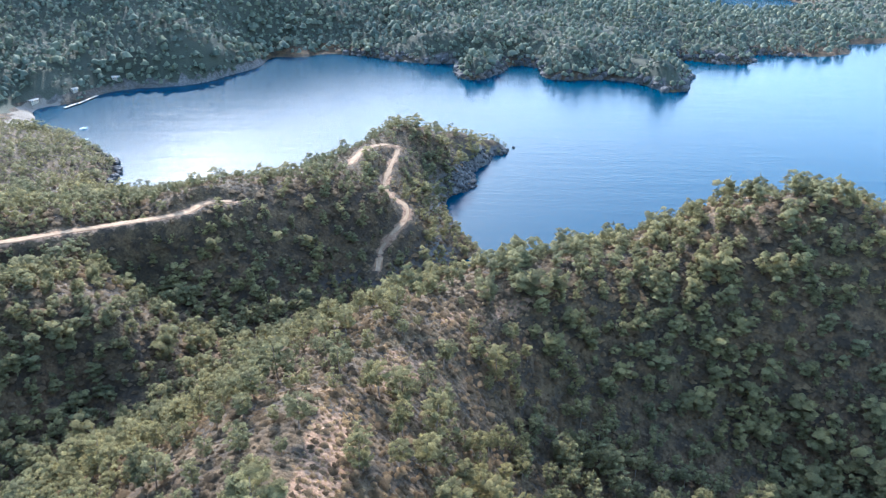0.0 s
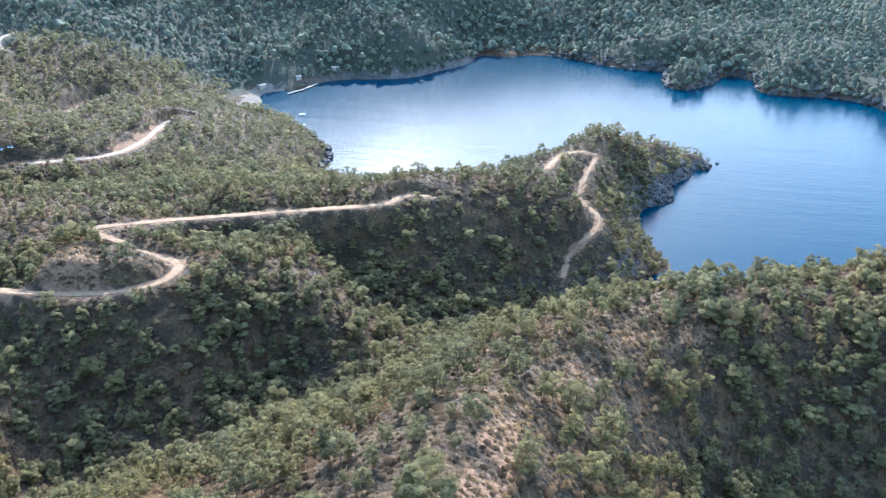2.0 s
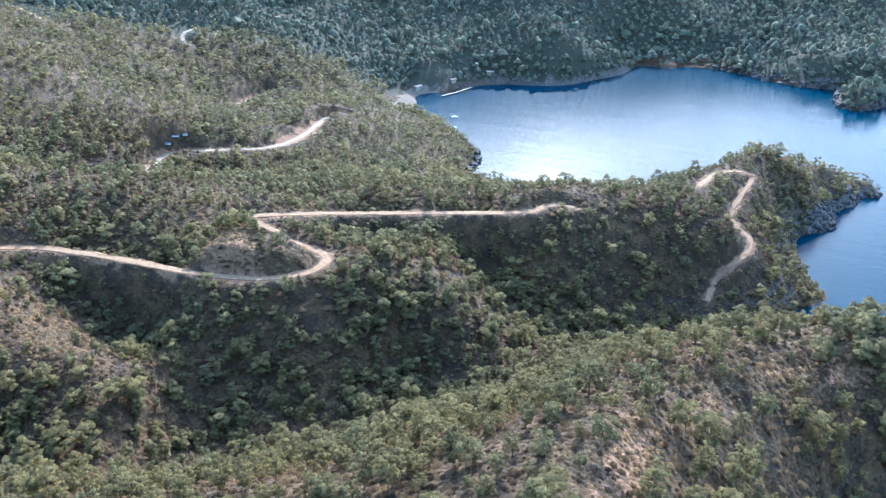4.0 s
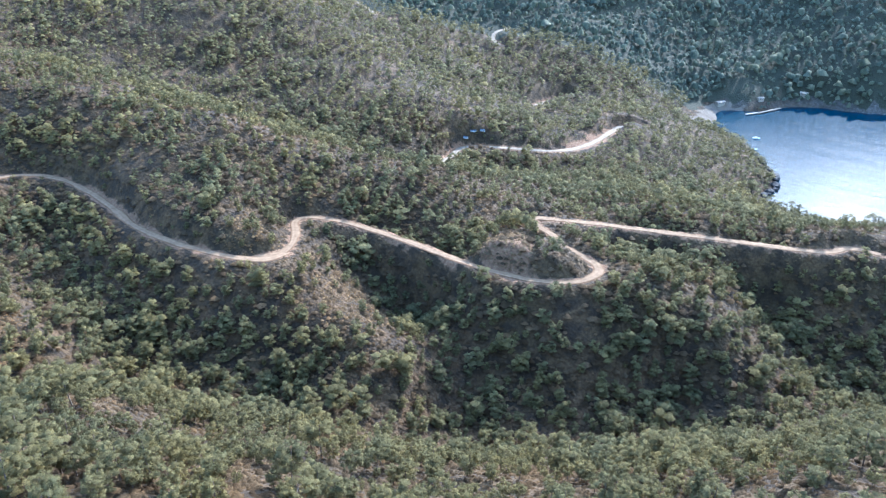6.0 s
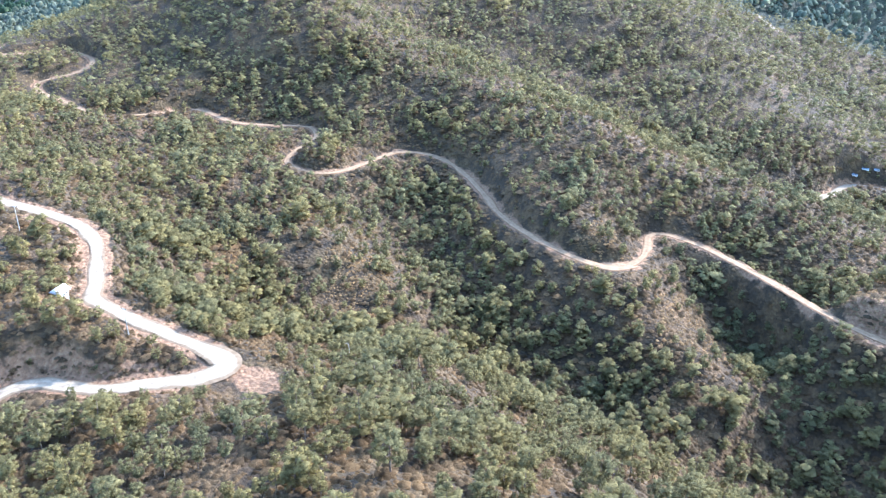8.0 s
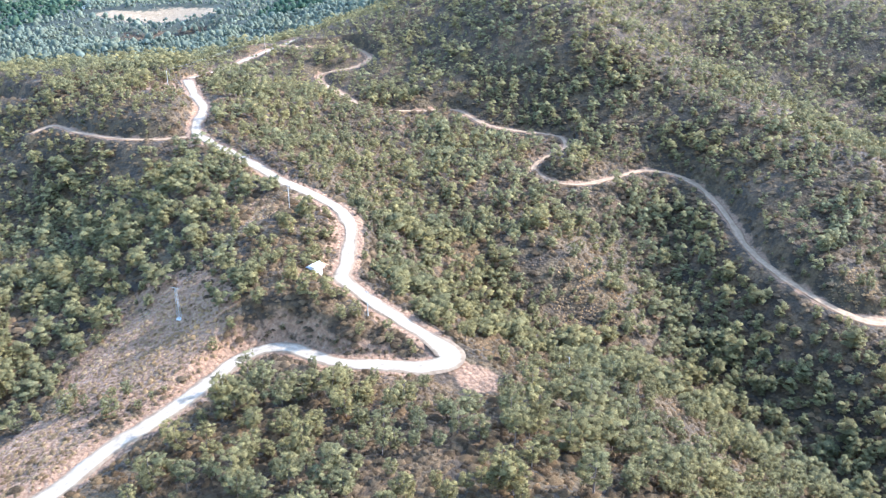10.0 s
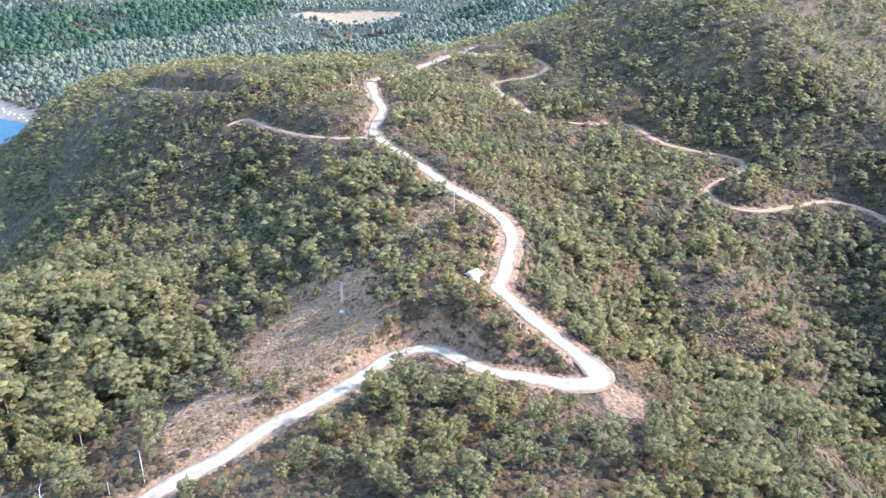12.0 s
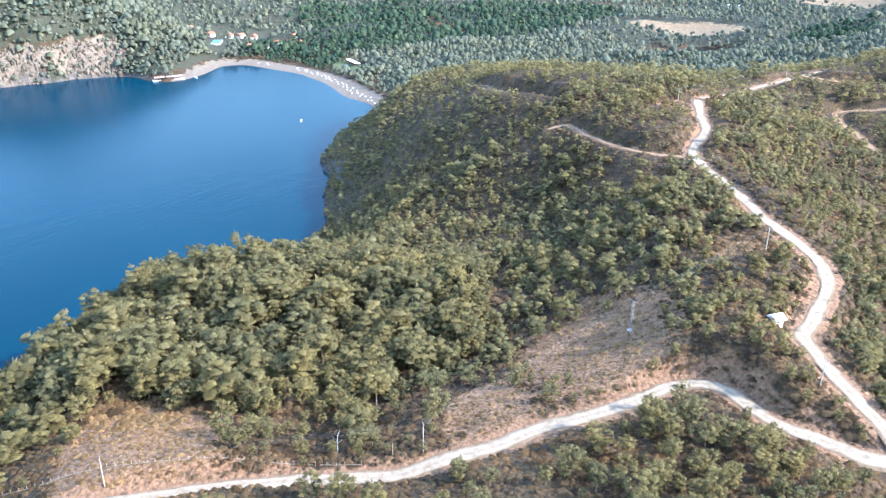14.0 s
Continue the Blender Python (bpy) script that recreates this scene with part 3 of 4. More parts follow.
# ---- roads ----
SURFACE = {"gravel": GRAVEL, "dirt": DIRT}
for name, line, half, kind in LINES:
    way = np.gradient(line[:, :2], axis=0)
    way /= np.linalg.norm(way, axis=1)[:, None] + 1e-9
    side = np.stack([-way[:, 1], way[:, 0]], 1)
    s = np.concatenate([[0], np.cumsum(np.linalg.norm(np.diff(line[:, :2], axis=0), axis=1))])
    rows = []
    for k, off in enumerate((-1.0, -0.8, -0.45, 0.0, 0.45, 0.8, 1.0)):
        wob = half * off + ((0.7 * value_noise(s, s * 0 + (k > 3) * 31, 9, 11) + 0.35 * value_noise(s, s * 0 + k * 17, 3.7, 12)) if abs(off) > 0.7 else 0)
        z = line[:, 2] + (-0.14, 0.04, -0.02, 0.06, -0.02, 0.04, -0.14)[k]
        if name == "road_1" and off > 0:   # the outside of the hairpin widens to a turning place
            wob = wob * (1 + 1.7 * np.exp(-((line[:, 0] + 185) ** 2 + (line[:, 1] + 0.5) ** 2) / 70))
        if name == "road_4" and off > 0:   # a gravel yard at its end
            wob = wob * (1 + 1.6 * np.exp(-((line[:, 0] + 322) ** 2 + (line[:, 1] - 500) ** 2) / 160))
        rows.append(np.column_stack([line[:, 0] + side[:, 0] * wob, line[:, 1] + side[:, 1] * wob, z]))
    verts = np.stack(rows, 1).reshape(-1, 3)
    road = new(name, mesh_of(name, verts, grid_faces(len(line), 7), SURFACE[kind], True))
    across = np.tile(np.abs(np.array([-1.0, -0.8, -0.45, 0.0, 0.45, 0.8, 1.0])), len(line)).astype(np.float32)
    road.data.attributes.new("across", "FLOAT", "POINT").data.foreach_set("value", across)
    tagged(road, {"gravel": "pale gravel road cut along the hillside", "dirt": "narrow tan dirt track winding round the slopes"}[kind], "road", kind="structure")


# ---- trees ----
def clump(rng, centre, radius, sides, flat, rings=2, ragged=0.5):
    """A rounded, uneven cap of foliage: an apex, one or two rings, open below."""
    ring = np.arange(sides) * 2 * math.pi / sides + rng.random() * 6
    verts = [np.array([[rng.normal(0, 0.12), rng.normal(0, 0.12), 0.8 * flat]])]
    for reach, level in (((0.72, 0.42), (1.0, -0.3)) if rings == 2 else ((1.0, -0.2),)):
        r = reach * (1 - ragged / 2 + ragged * rng.random(sides))
        turn = ring + rng.normal(0, 0.15, sides)
        verts.append(np.column_stack([np.cos(turn) * r, np.sin(turn) * r, flat * (level + 0.6 * ragged * (rng.random(sides) - 0.5))]))
    faces = [(0, 1 + k, 1 + (k + 1) % sides) for k in range(sides)]
    if rings == 2:
        for k in range(sides):
            a, b, c, d = 1 + k, 1 + (k + 1) % sides, 1 + sides + k, 1 + sides + (k + 1) % sides
            faces += [(a, c, d), (a, d, b)]
    return np.vstack(verts) * radius + centre, faces


def spray(rng, centre, radius):
    """One thin, pointed blade of needles standing out of a clump."""
    way = rng.normal(0, 1, 3) + np.array([0, 0, 0.5])
    way /= np.linalg.norm(way)
    side = np.cross(way, rng.normal(0, 1, 3))
    side *= radius * (0.22 + 0.15 * rng.random()) / np.linalg.norm(side)
    root = centre + way * radius * 0.55
    return np.array([root - side, root + side, centre + way * radius * (1.25 + 0.5 * rng.random())])


def crown_template(seed, clumps, sprays, sides=5, rings=2, spread=1.0, base=0.28, size=1.0, trunk=False, flat=0.8, ragged=0.5):
    """A tree one metre high: clumps set round the stem, lapping above and open below, with blades of needles standing out of them.
    Gives verts, faces and face slots (1: bark)."""
    rng = np.random.default_rng(seed)
    verts, faces, slots, n = [], [], [], 0
    lean = rng.normal(0, 0.06, 2)
    heavy = rng.random() * 6.28
    seats = []
    for c in range(clumps):
        q = (c + rng.random() * 0.8) / clumps
        h = base + (0.93 - base) * q
        body = 0.40 * spread * math.sin(math.pi * (0.2 + 0.62 * q) ** 1.1) ** 0.8
        ang = c * 2.4 + rng.normal(0, 0.5)
        r = body * math.sqrt(0.12 + 0.88 * rng.random()) * (1 + 0.22 * math.cos(ang - heavy))
        centre = np.array([math.cos(ang) * r + lean[0] * h, math.sin(ang) * r + lean[1] * h, h + rng.normal(0, 0.03)])
        rad = (0.10 + 0.07 * rng.random()) * size
        v, f = clump(rng, centre, rad, sides, flat, rings, ragged)
        seats.append((centre, rad))
        verts.append(v)
        faces += [(i + n, j + n, k + n) for i, j, k in f]
        slots += [0] * len(f)
        n += len(v)
    for c in range(sprays):
        verts.append(spray(rng, *seats[c % clumps]))
        faces.append((n, n + 1, n + 2))
        slots.append(0)
        n += 3
    if trunk:
        tri = np.array([(math.cos(q), math.sin(q), 0) for q in (0, 2.1, 4.2)])
        verts += [tri * 0.022, tri * 0.01 + np.array([lean[0] * 0.85, lean[1] * 0.85, 0.85])]
        for k in range(3):
            l = (k + 1) % 3
            faces += [(n + k, n + l, n + 3 + k), (n + l, n + 3 + l, n + 3 + k)]
            slots += [1, 1]
    return np.vstack(verts), np.array(faces), np.array(slots)


def cushion_template(seed, sides, rings, flat=0.75, ragged=0.5):
    """A low rounded bush about one metre across and high."""
    rng = np.random.default_rng(seed)
    v, f = clump(rng, np.array([0.0, 0.0, 0.3]), 0.62, sides, flat, rings, ragged)
    return v, np.array(f), np.zeros(len(f), int)


def scattered(templates, x, y, z, size, width, turn, pick):
    """One vertex and face array for all the copies of the templates."""
    all_v, all_f, all_s, n = [], [], [], 0
    for k, (tv, tf, ts) in enumerate(templates):
        m = pick == k
        if not m.any():
            continue
        c, s = np.cos(turn[m]), np.sin(turn[m])
        sx = (size * width)[m]
        vx = (tv[None, :, 0] * c[:, None] - tv[None, :, 1] * s[:, None]) * sx[:, None] + x[m, None]
        vy = (tv[None, :, 0] * s[:, None] + tv[None, :, 1] * c[:, None]) * sx[:, None] + y[m, None]
        vz = tv[None, :, 2] * size[m, None] + z[m, None]
        v = np.stack([vx, vy, vz], 2).reshape(-1, 3)
        f = (tf[None] + (np.arange(m.sum()) * len(tv))[:, None, None]).reshape(-1, 3) + n
        all_v.append(v)
        all_f.append(f)
        all_s.append(np.tile(ts, m.sum()))
        n += len(v)
    return np.vstack(all_v), np.vstack(all_f), np.concatenate(all_s)


def hollow(x, y, r=26.0):
    """Metres by which a place lies under its surroundings: valleys over 0, crests under 0."""
    return (ground_at(x + r, y) + ground_at(x - r, y) + ground_at(x, y + r) + ground_at(x, y - r)) / 4 - ground_at(x, y)


STAND = [(-172, -205, 105, 78, -45)]  # taller, closer pines above the blue bay
GROVES = [(-1000, -780, 150, 110, 0), (-1180, -700, 170, 130, 0), (-1120, -900, 170, 120, 0), (-1300, -700, 150, 150, 0), (-800, -790, 110, 70, 50), (-880, -830, 90, 60, 0), (-1250, -205, 130, 60, 10)]


def sites(seed, lo, hi, cell, near, far, cover, clear, least=0.3):
    """Jittered places on land in a ring round the hill, off the roads; more of them in hollows than on crests."""
    rng = np.random.default_rng(seed)
    x, y = np.meshgrid(np.arange(lo[0], hi[0], cell), np.arange(lo[1], hi[1], cell), indexing="ij")
    x = x.ravel() + rng.random(x.size) * cell
    y = y.ravel() + rng.random(y.size) * cell
    d, az = np.hypot(x, y), np.degrees(np.arctan2(-x, y))
    m = (d > near) & (d <= far) & (az > -42) & (az < 166)
    x, y = x[m], y[m]
    group = 0.35 * value_noise(x, y, 55, 21) + 0.5 * value_noise(x, y, 21, 22)
    share = cover + 0.55 * group + 0.09 * np.clip(hollow(x, y), -2, 5) - 1.6 * ellipse(x, y, CLEARINGS + SCRUBBY + OPEN_SLOPES) * (clear > 1) - 3 * ellipse(x, y, BARE_ROCK)
    share += 0.55 * np.clip(ellipse(x, y, DENSE) * 2.5, 0, 1) - (3 * ellipse(x, y, OPEN_SLOPES) if cell < 3 and cover < 2 else 0)
    share = np.where(ellipse(x, y, RESORT) > 0, share * 0.15, share)
    share = np.where(ellipse(x, y, FIELDS + BEACHES + LAWNS) > 0.1, 0.0, np.clip(share, least * (ellipse(x, y, BARE_ROCK + CLEARINGS + OPEN_SLOPES) < 0.12), 0.97))
    m = rng.random(len(x)) < share
    x, y = x[m], y[m]
    z = ground_at(x, y)
    edge, _ = road_field(x, y)
    d = np.hypot(x, y)
    m = (z > 0.5) & (edge > clear) & (strand_gap(x, y) > 30)
    top = z + 5.5 * np.clip(edge / 9, 0.42, 1)
    for reach in (4.0, 8.0, 12.0, 16.0):     # the view over the valley from the road is kept open
        behind, level = road_field(x * (1 + reach / d), y * (1 + reach / d))
        m &= (behind > 1.0) | (clear < 1) | ((x < -485) & (y > -200)) | (level > top - (195 - top) / d * reach) | (rng.random(len(x)) < 0.12)
    return x[m], y[m], z[m], edge[m], rng


def plant(name, label, spots, templates, size_mean, mat, category="trees", grow=10.0, wide=1.0):
    x, y, z, edge, rng = spots
    n = len(x)
    size = size_mean * np.clip(np.exp(rng.normal(-0.06, 0.33, n)) * (1 + 0.22 * value_noise(x, y, 34, 41)), 0.4, 1.9) * np.clip(edge / grow, 0.42, 1)
    size *= 1 + 0.6 * np.clip(ellipse(x, y, STAND) * 4, 0, 1)
    v, f, s = scattered(templates, x, y, z - 0.2, size, (0.72 + 0.34 * rng.random(n)) * wide, rng.random(n) * 6.28, rng.integers(0, len(templates), n))
    return tagged(new(name, mesh_of(name, v, f, mat, True, BARK, s)), label, category, kind="stuff")


def kept(spots, m):
    return spots[0][m], spots[1][m], spots[2][m], spots[3][m], spots[4]


NEAR_CROWNS = [crown_template(100 + k, 50, 90, 5, 1, 0.74 + 0.12 * (k % 3), 0.2 + 0.09 * (k % 4), 0.70, True, 0.6, 0.8) for k in range(12)]
SLOPE_CROWNS = [crown_template(150 + k, 17, 24, 5, 1, 0.78 + 0.12 * (k % 3), 0.16 + 0.08 * (k % 3), 1.3, False, 0.75) for k in range(10)]
STAND_CROWNS = [crown_template(130 + k, 40, 50, 5, 1, 0.72 + 0.1 * (k % 3), 0.22 + 0.07 * (k % 4), 0.78, True, 0.65, 0.8) for k in range(10)]
RIDGE_CROWNS = [crown_template(200 + k, 8, 8, 5, 1, 0.72 + 0.12 * (k % 3), 0.16 + 0.08 * (k % 3), 1.5) for k in range(8)]
CAPE_CROWNS = [crown_template(250 + k, 5, 4, 5, 1, 0.75, 0.22, 1.75) for k in range(8)]
FAR_CROWNS = [crown_template(300 + k, 1, 0, 4, 2, 0.3, 0.5, 3.0, flat=1.2, ragged=0.95) for k in range(14)]
BUSH = [cushion_template(400 + k, 5, 1, 0.85, 0.9) for k in range(12)]
LOW_BUSH = [cushion_template(420 + k, 5, 1) for k in range(6)]
near_spots = sites(1, (-230, -230), (230, 230), 5.0, 60, 205, 0.70, 2.6, 0.36)
order = np.argsort((near_spots[0] + 40) ** 2 + (near_spots[1] - 20) ** 2)
single = np.zeros(len(order), bool)
single[order[:300]] = True
plant("pine_wood", "olive green pine trees scattered over the near slopes", kept(near_spots, ~single), NEAR_CROWNS, 6.0, PINE)
slope_spots = sites(11, (-350, -350), (330, 350), 4.25, 205, 330, 0.66, 2.6, 0.3)
stand = ellipse(slope_spots[0], slope_spots[1], STAND) > 0.12
plant("pine_wood", "olive green pine trees filling the gullies below the track", kept(slope_spots, ~stand), SLOPE_CROWNS, 4.8, PINE, grow=7, wide=1.08)
plant("pine_wood", "tall sunlit pine trees standing close together above the bay", kept(slope_spots, stand), STAND_CROWNS, 5.6, PINE, grow=8, wide=1.05)
plant("pine_wood", "olive green pine trees on the ridges above the track", sites(2, (-560, -560), (520, 560), 4.6, 330, 520, 0.80, 2.8, 0.36), RIDGE_CROWNS, 4.9, PINE, grow=7, wide=1.1)
plant("pine_wood", "greyish green pine trees on the cape and the back ridges", sites(6, (-800, -800), (520, 830), 4.8, 520, 760, 0.92, 3.0, 0.5), CAPE_CROWNS, 5.0, PINE, grow=8, wide=1.15)
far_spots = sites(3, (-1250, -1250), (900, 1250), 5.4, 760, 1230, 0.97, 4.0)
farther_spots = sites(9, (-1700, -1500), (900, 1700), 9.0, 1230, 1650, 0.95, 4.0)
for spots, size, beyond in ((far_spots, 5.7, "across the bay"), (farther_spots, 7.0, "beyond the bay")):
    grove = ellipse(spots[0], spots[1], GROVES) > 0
    plant("pine_wood", "distant grey green pine forest on the hills " + beyond, kept(spots, ~grove), FAR_CROWNS, size, HAZED_PINE, wide=1.1)
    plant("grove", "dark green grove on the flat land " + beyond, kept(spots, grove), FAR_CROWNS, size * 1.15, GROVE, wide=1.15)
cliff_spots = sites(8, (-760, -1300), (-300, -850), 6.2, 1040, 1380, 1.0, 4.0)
plant("pine_wood", "grey green pine trees on the steep slope over the cliff", kept(cliff_spots, (ellipse(cliff_spots[0], cliff_spots[1], PALE_CLIFFS) < 0.15) | (cliff_spots[2] > 42)), FAR_CROWNS, 7.0, HAZED_PINE, wide=1.1)
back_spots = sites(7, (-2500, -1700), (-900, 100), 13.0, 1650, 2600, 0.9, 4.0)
plant("pine_wood", "faraway pine forest on the hills inland", back_spots, FAR_CROWNS, 10.0, HAZED_PINE)
plant("scrub", "low dry scrub between the pine trees", sites(4, (-420, -420), (330, 420), 1.5, 60, 250, 1.1, 0.6, 0.75), BUSH, 1.2, SCRUB, "shrubs", 3.0, 1.2)
plant("scrub", "low dry scrub on the farther slopes", sites(5, (-600, -500), (360, 560), 2.5, 250, 520, 0.95, 0.8), LOW_BUSH, 1.7, SCRUB, "shrubs", 3.0, 1.2)
open_spots = sites(10, (-420, -420), (330, 420), 1.1, 60, 330, 2.5, 0.8, 0.9)
plant("dry_cushions", "straw coloured cushion shrubs on the bare clearings", kept(open_spots, ellipse(open_spots[0], open_spots[1], CLEARINGS + OPEN_SLOPES + SCRUBBY) > 0.05 + 0.5 * np.random.default_rng(4).random(len(open_spots[0])) ** 3), BUSH, 0.8, STRAW, "shrubs", 3.0, 1.2)


def part(name, bm, mat, parent, label=""):
    me = bpy.data.meshes.new(name)
    bm.to_mesh(me)
    bm.free()
    me.materials.append(mat)
    ob = new(name, me)
    ob.parent = parent
    return tagged(ob, label)


def thing(name, at, turn=0.0, label="", category="", group=""):
    ob = new(name)
    ob.matrix_world = pose(*at, 0, 0, turn)
    return tagged(ob, label, category, group)


def bar(bm, a, b, r0, r1=None, sides=6):
    """A round bar from a to b."""
    a, b = Vector(a), Vector(b)
    m = Matrix.Translation((a + b) / 2) @ (b - a).to_track_quat("Z", "Y").to_matrix().to_4x4()
    bmesh.ops.create_cone(bm, cap_ends=True, segments=sides, radius1=r0, radius2=r0 if r1 is None else r1, depth=(b - a).length, matrix=m)
    return bm


def block(bm, centre, size, turn=0.0, bevel=0.0):
    made = bmesh.ops.create_cube(bm, size=1.0, matrix=pose(*centre, 0, 0, turn) @ Matrix.Diagonal((*size, 1)))
    if bevel:
        bmesh.ops.bevel(bm, geom=list({e for v in made["verts"] for e in v.link_edges}), offset=bevel, segments=1, affect="EDGES")
    return bm


def level_at(x, y):
    return float(ground_at(np.array([x]), np.array([y]))[0])


# single pines of the near slopes: a few forms, each a trunk with limbs and a crown
def pine_forms():
    forms = []
    for k in range(7):
        v, f, _ = crown_template(500 + k, 64, 240, 5, 1, 0.76 + 0.12 * (k % 3), 0.26 + 0.08 * (k % 3), 0.66, flat=0.55, ragged=0.8)
        crown = mesh_of("crown", v, f, PINE, True)
        rng = np.random.default_rng(500 + k)
        lean = rng.normal(0, 0.07, 2)
        bm = bmesh.new()
        bar(bm, (0, 0, 0), (lean[0] * 0.5, lean[1] * 0.5, 0.5), 0.026, 0.018)
        bar(bm, (lean[0] * 0.5, lean[1] * 0.5, 0.5), (lean[0] * 0.92, lean[1] * 0.92, 0.92), 0.018, 0.006)
        for q in range(6):
            h, ang = 0.34 + 0.08 * q, q * 2.4
            bar(bm, (lean[0] * h, lean[1] * h, h), (lean[0] * h + math.cos(ang) * 0.25, lean[1] * h + math.sin(ang) * 0.25, h + 0.1), 0.009, 0.004, 4)
        trunk = bpy.data.meshes.new("trunk")
        bm.to_mesh(trunk)
        bm.free()
        trunk.materials.append(BARK)
        forms.append((trunk, crown))
    return forms


FORMS = pine_forms()
rng = np.random.default_rng(77)
for i in np.nonzero(single)[0]:
    x, y, z, edge = (near_spots[k][i] for k in range(4))
    tall = 6.8 * float(np.clip(rng.normal(1, 0.27), 0.5, 1.7)) * float(np.clip(edge / 10, 0.45, 1))
    trunk, crown = FORMS[rng.integers(0, len(FORMS))]
    tree = new("pine_tree")
    tree.matrix_world = pose(x, y, z - 0.15, 0, 0, rng.random() * 360) @ Matrix.Diagonal((tall * (0.75 + 0.34 * rng.random()),) * 2 + (tall, 1))
    words = "tall olive green pine with an open crown" if tall > 7.6 else ("small bushy young pine on dry ground" if tall < 4.8 else "olive green pine with a rounded crown")
    tagged(tree, words, "tree", "pines on the near slopes")
    for name, me in (("trunk", trunk), ("crown", crown)):
        new(name, me).parent = tree

DEADWOOD = speckled("bleached_wood", 3.0, [(0.3, (0.34, 0.31, 0.27)), (0.7, (0.52, 0.49, 0.44))])
for x, y, tall, turn in ((-121.5, -116.0, 6.0, 20), (-196.0, 34.0, 5.0, 130), (-170.0, -150.0, 5.5, 250), (-146.0, -176.0, 5.0, 80)):
    snag = thing("dead_tree", (x, y, level_at(x, y) - 0.2), turn, "bare bleached dead pine with broken limbs", "dead tree", "dead pines on the near slopes")
    part("trunk", bar(bar(bmesh.new(), (0, 0, 0), (0.3, 0.1, tall * 0.55), 0.16, 0.11), (0.3, 0.1, tall * 0.55), (-0.1, 0.3, tall), 0.11, 0.03), DEADWOOD, snag)
    for k in range(5):
        h = tall * (0.4 + 0.12 * k)
        part("limb", bar(bmesh.new(), (0.2, 0.12, h), (0.2 + math.cos(k * 2.3) * 1.3, 0.12 + math.sin(k * 2.3) * 1.3, h + 0.9), 0.06, 0.02, 5), DEADWOOD, snag)

# ---- power line ----
METAL = speckled("galvanised_steel", 4.0, [(0.3, (0.19, 0.175, 0.15)), (0.7, (0.27, 0.25, 0.215))], 0.5, 0.05, 0.01)
CONCRETE = speckled("pale_concrete", 2.0, [(0.3, (0.50, 0.47, 0.42)), (0.7, (0.68, 0.65, 0.60))])
POLE = speckled("weathered_pole", 2.0, [(0.3, (0.36, 0.32, 0.26)), (0.7, (0.50, 0.46, 0.39))])
PORCELAIN = speckled("brown_porcelain", 2.0, [(0.3, (0.12, 0.06, 0.04)), (0.7, (0.18, 0.09, 0.06))], 0.25, 0.0)
WIRE = speckled("aluminium_wire", 2.0, [(0.3, (0.10, 0.10, 0.10)), (0.7, (0.16, 0.16, 0.16))], 0.4, 0.0)
TIPS = {}


def pylon(key, x, y, turn, tall):
    ob = thing("lattice_pylon", (x, y, level_at(x, y)), turn, "slim steel lattice pylon on a concrete footing", "pylon")
    part("footing", block(bmesh.new(), (0, 0, 0.0), (1.5, 1.5, 0.5), 0, 0.08), POLE, ob, "pale concrete footing")
    w0, w1 = 0.5, 0.2
    at = lambda i, h: ((w0 + (w1 - w0) * h / tall) * (1, -1, -1, 1)[i % 4], (w0 + (w1 - w0) * h / tall) * (1, 1, -1, -1)[i % 4], h)
    for i in range(4):
        part("leg", bar(bmesh.new(), at(i, 0.3), at(i, tall), 0.055, 0.045, 4), METAL, ob)
    steps = np.linspace(0.4, tall, 8)
    for a, b in zip(steps, steps[1:]):
        for i in range(4):
            part("brace", bar(bmesh.new(), at(i, a), at(i + 1, b), 0.03, None, 4), METAL, ob)
    part("crossarm", block(bmesh.new(), (0, 0, tall + 0.05), (2.6, 0.16, 0.14)), METAL, ob)
    for k in (-1.2, 0, 1.2):
        part("insulator", bar(bmesh.new(), (k, 0, tall + 0.1), (k, 0, tall + 0.5), 0.09, 0.06), PORCELAIN, ob, "brown porcelain insulator")
    TIPS[key] = [ob.matrix_world @ Vector((k, 0, tall + 0.5)) for k in (-1.2, 0, 1.2)]


def pole(key, x, y, turn, tall, words):
    ob = thing("power_pole", (x, y, level_at(x, y) - 0.2), turn, words, "power pole", "poles of the power line")
    part("shaft", bar(bmesh.new(), (0, 0, 0), (0, 0, tall), 0.14, 0.09, 8), POLE, ob)
    part("crossarm", block(bmesh.new(), (0, 0, tall - 0.15), (1.9, 0.12, 0.14)), METAL, ob, "steel crossarm")
    for k in (-0.85, 0, 0.85):
        part("insulator", bar(bmesh.new(), (k, 0, tall - 0.1), (k, 0, tall + 0.25), 0.07, 0.05), PORCELAIN, ob, "brown porcelain insulator")
    TIPS[key] = [ob.matrix_world @ Vector((k, 0, tall + 0.25)) for k in (-0.85, 0, 0.85)]


pylon("pylon", -212.8, -77.3, 70, 10.0)
pole("verge", -132.2, -97.5, 55, 8.8, "pale concrete power pole on the bank above the road")
pole("fence", -81.2, -153.2, 45, 8.8, "pale concrete power pole on dry ground beside the fence")
pole("bend", -271.0, -54.0, 60, 8.6, "pale concrete power pole on bare soil beside the road")
pole("crest", -446.3, -148.0, 75, 9.5, "pale concrete power pole on the bare road crest")
pole("col", -595.2, -124.4, 75, 11.0, "pale concrete power pole standing among pines")
pole("hairpin", -200.2, -21.3, 40, 8.2, "weathered power pole on the mound inside the bend")


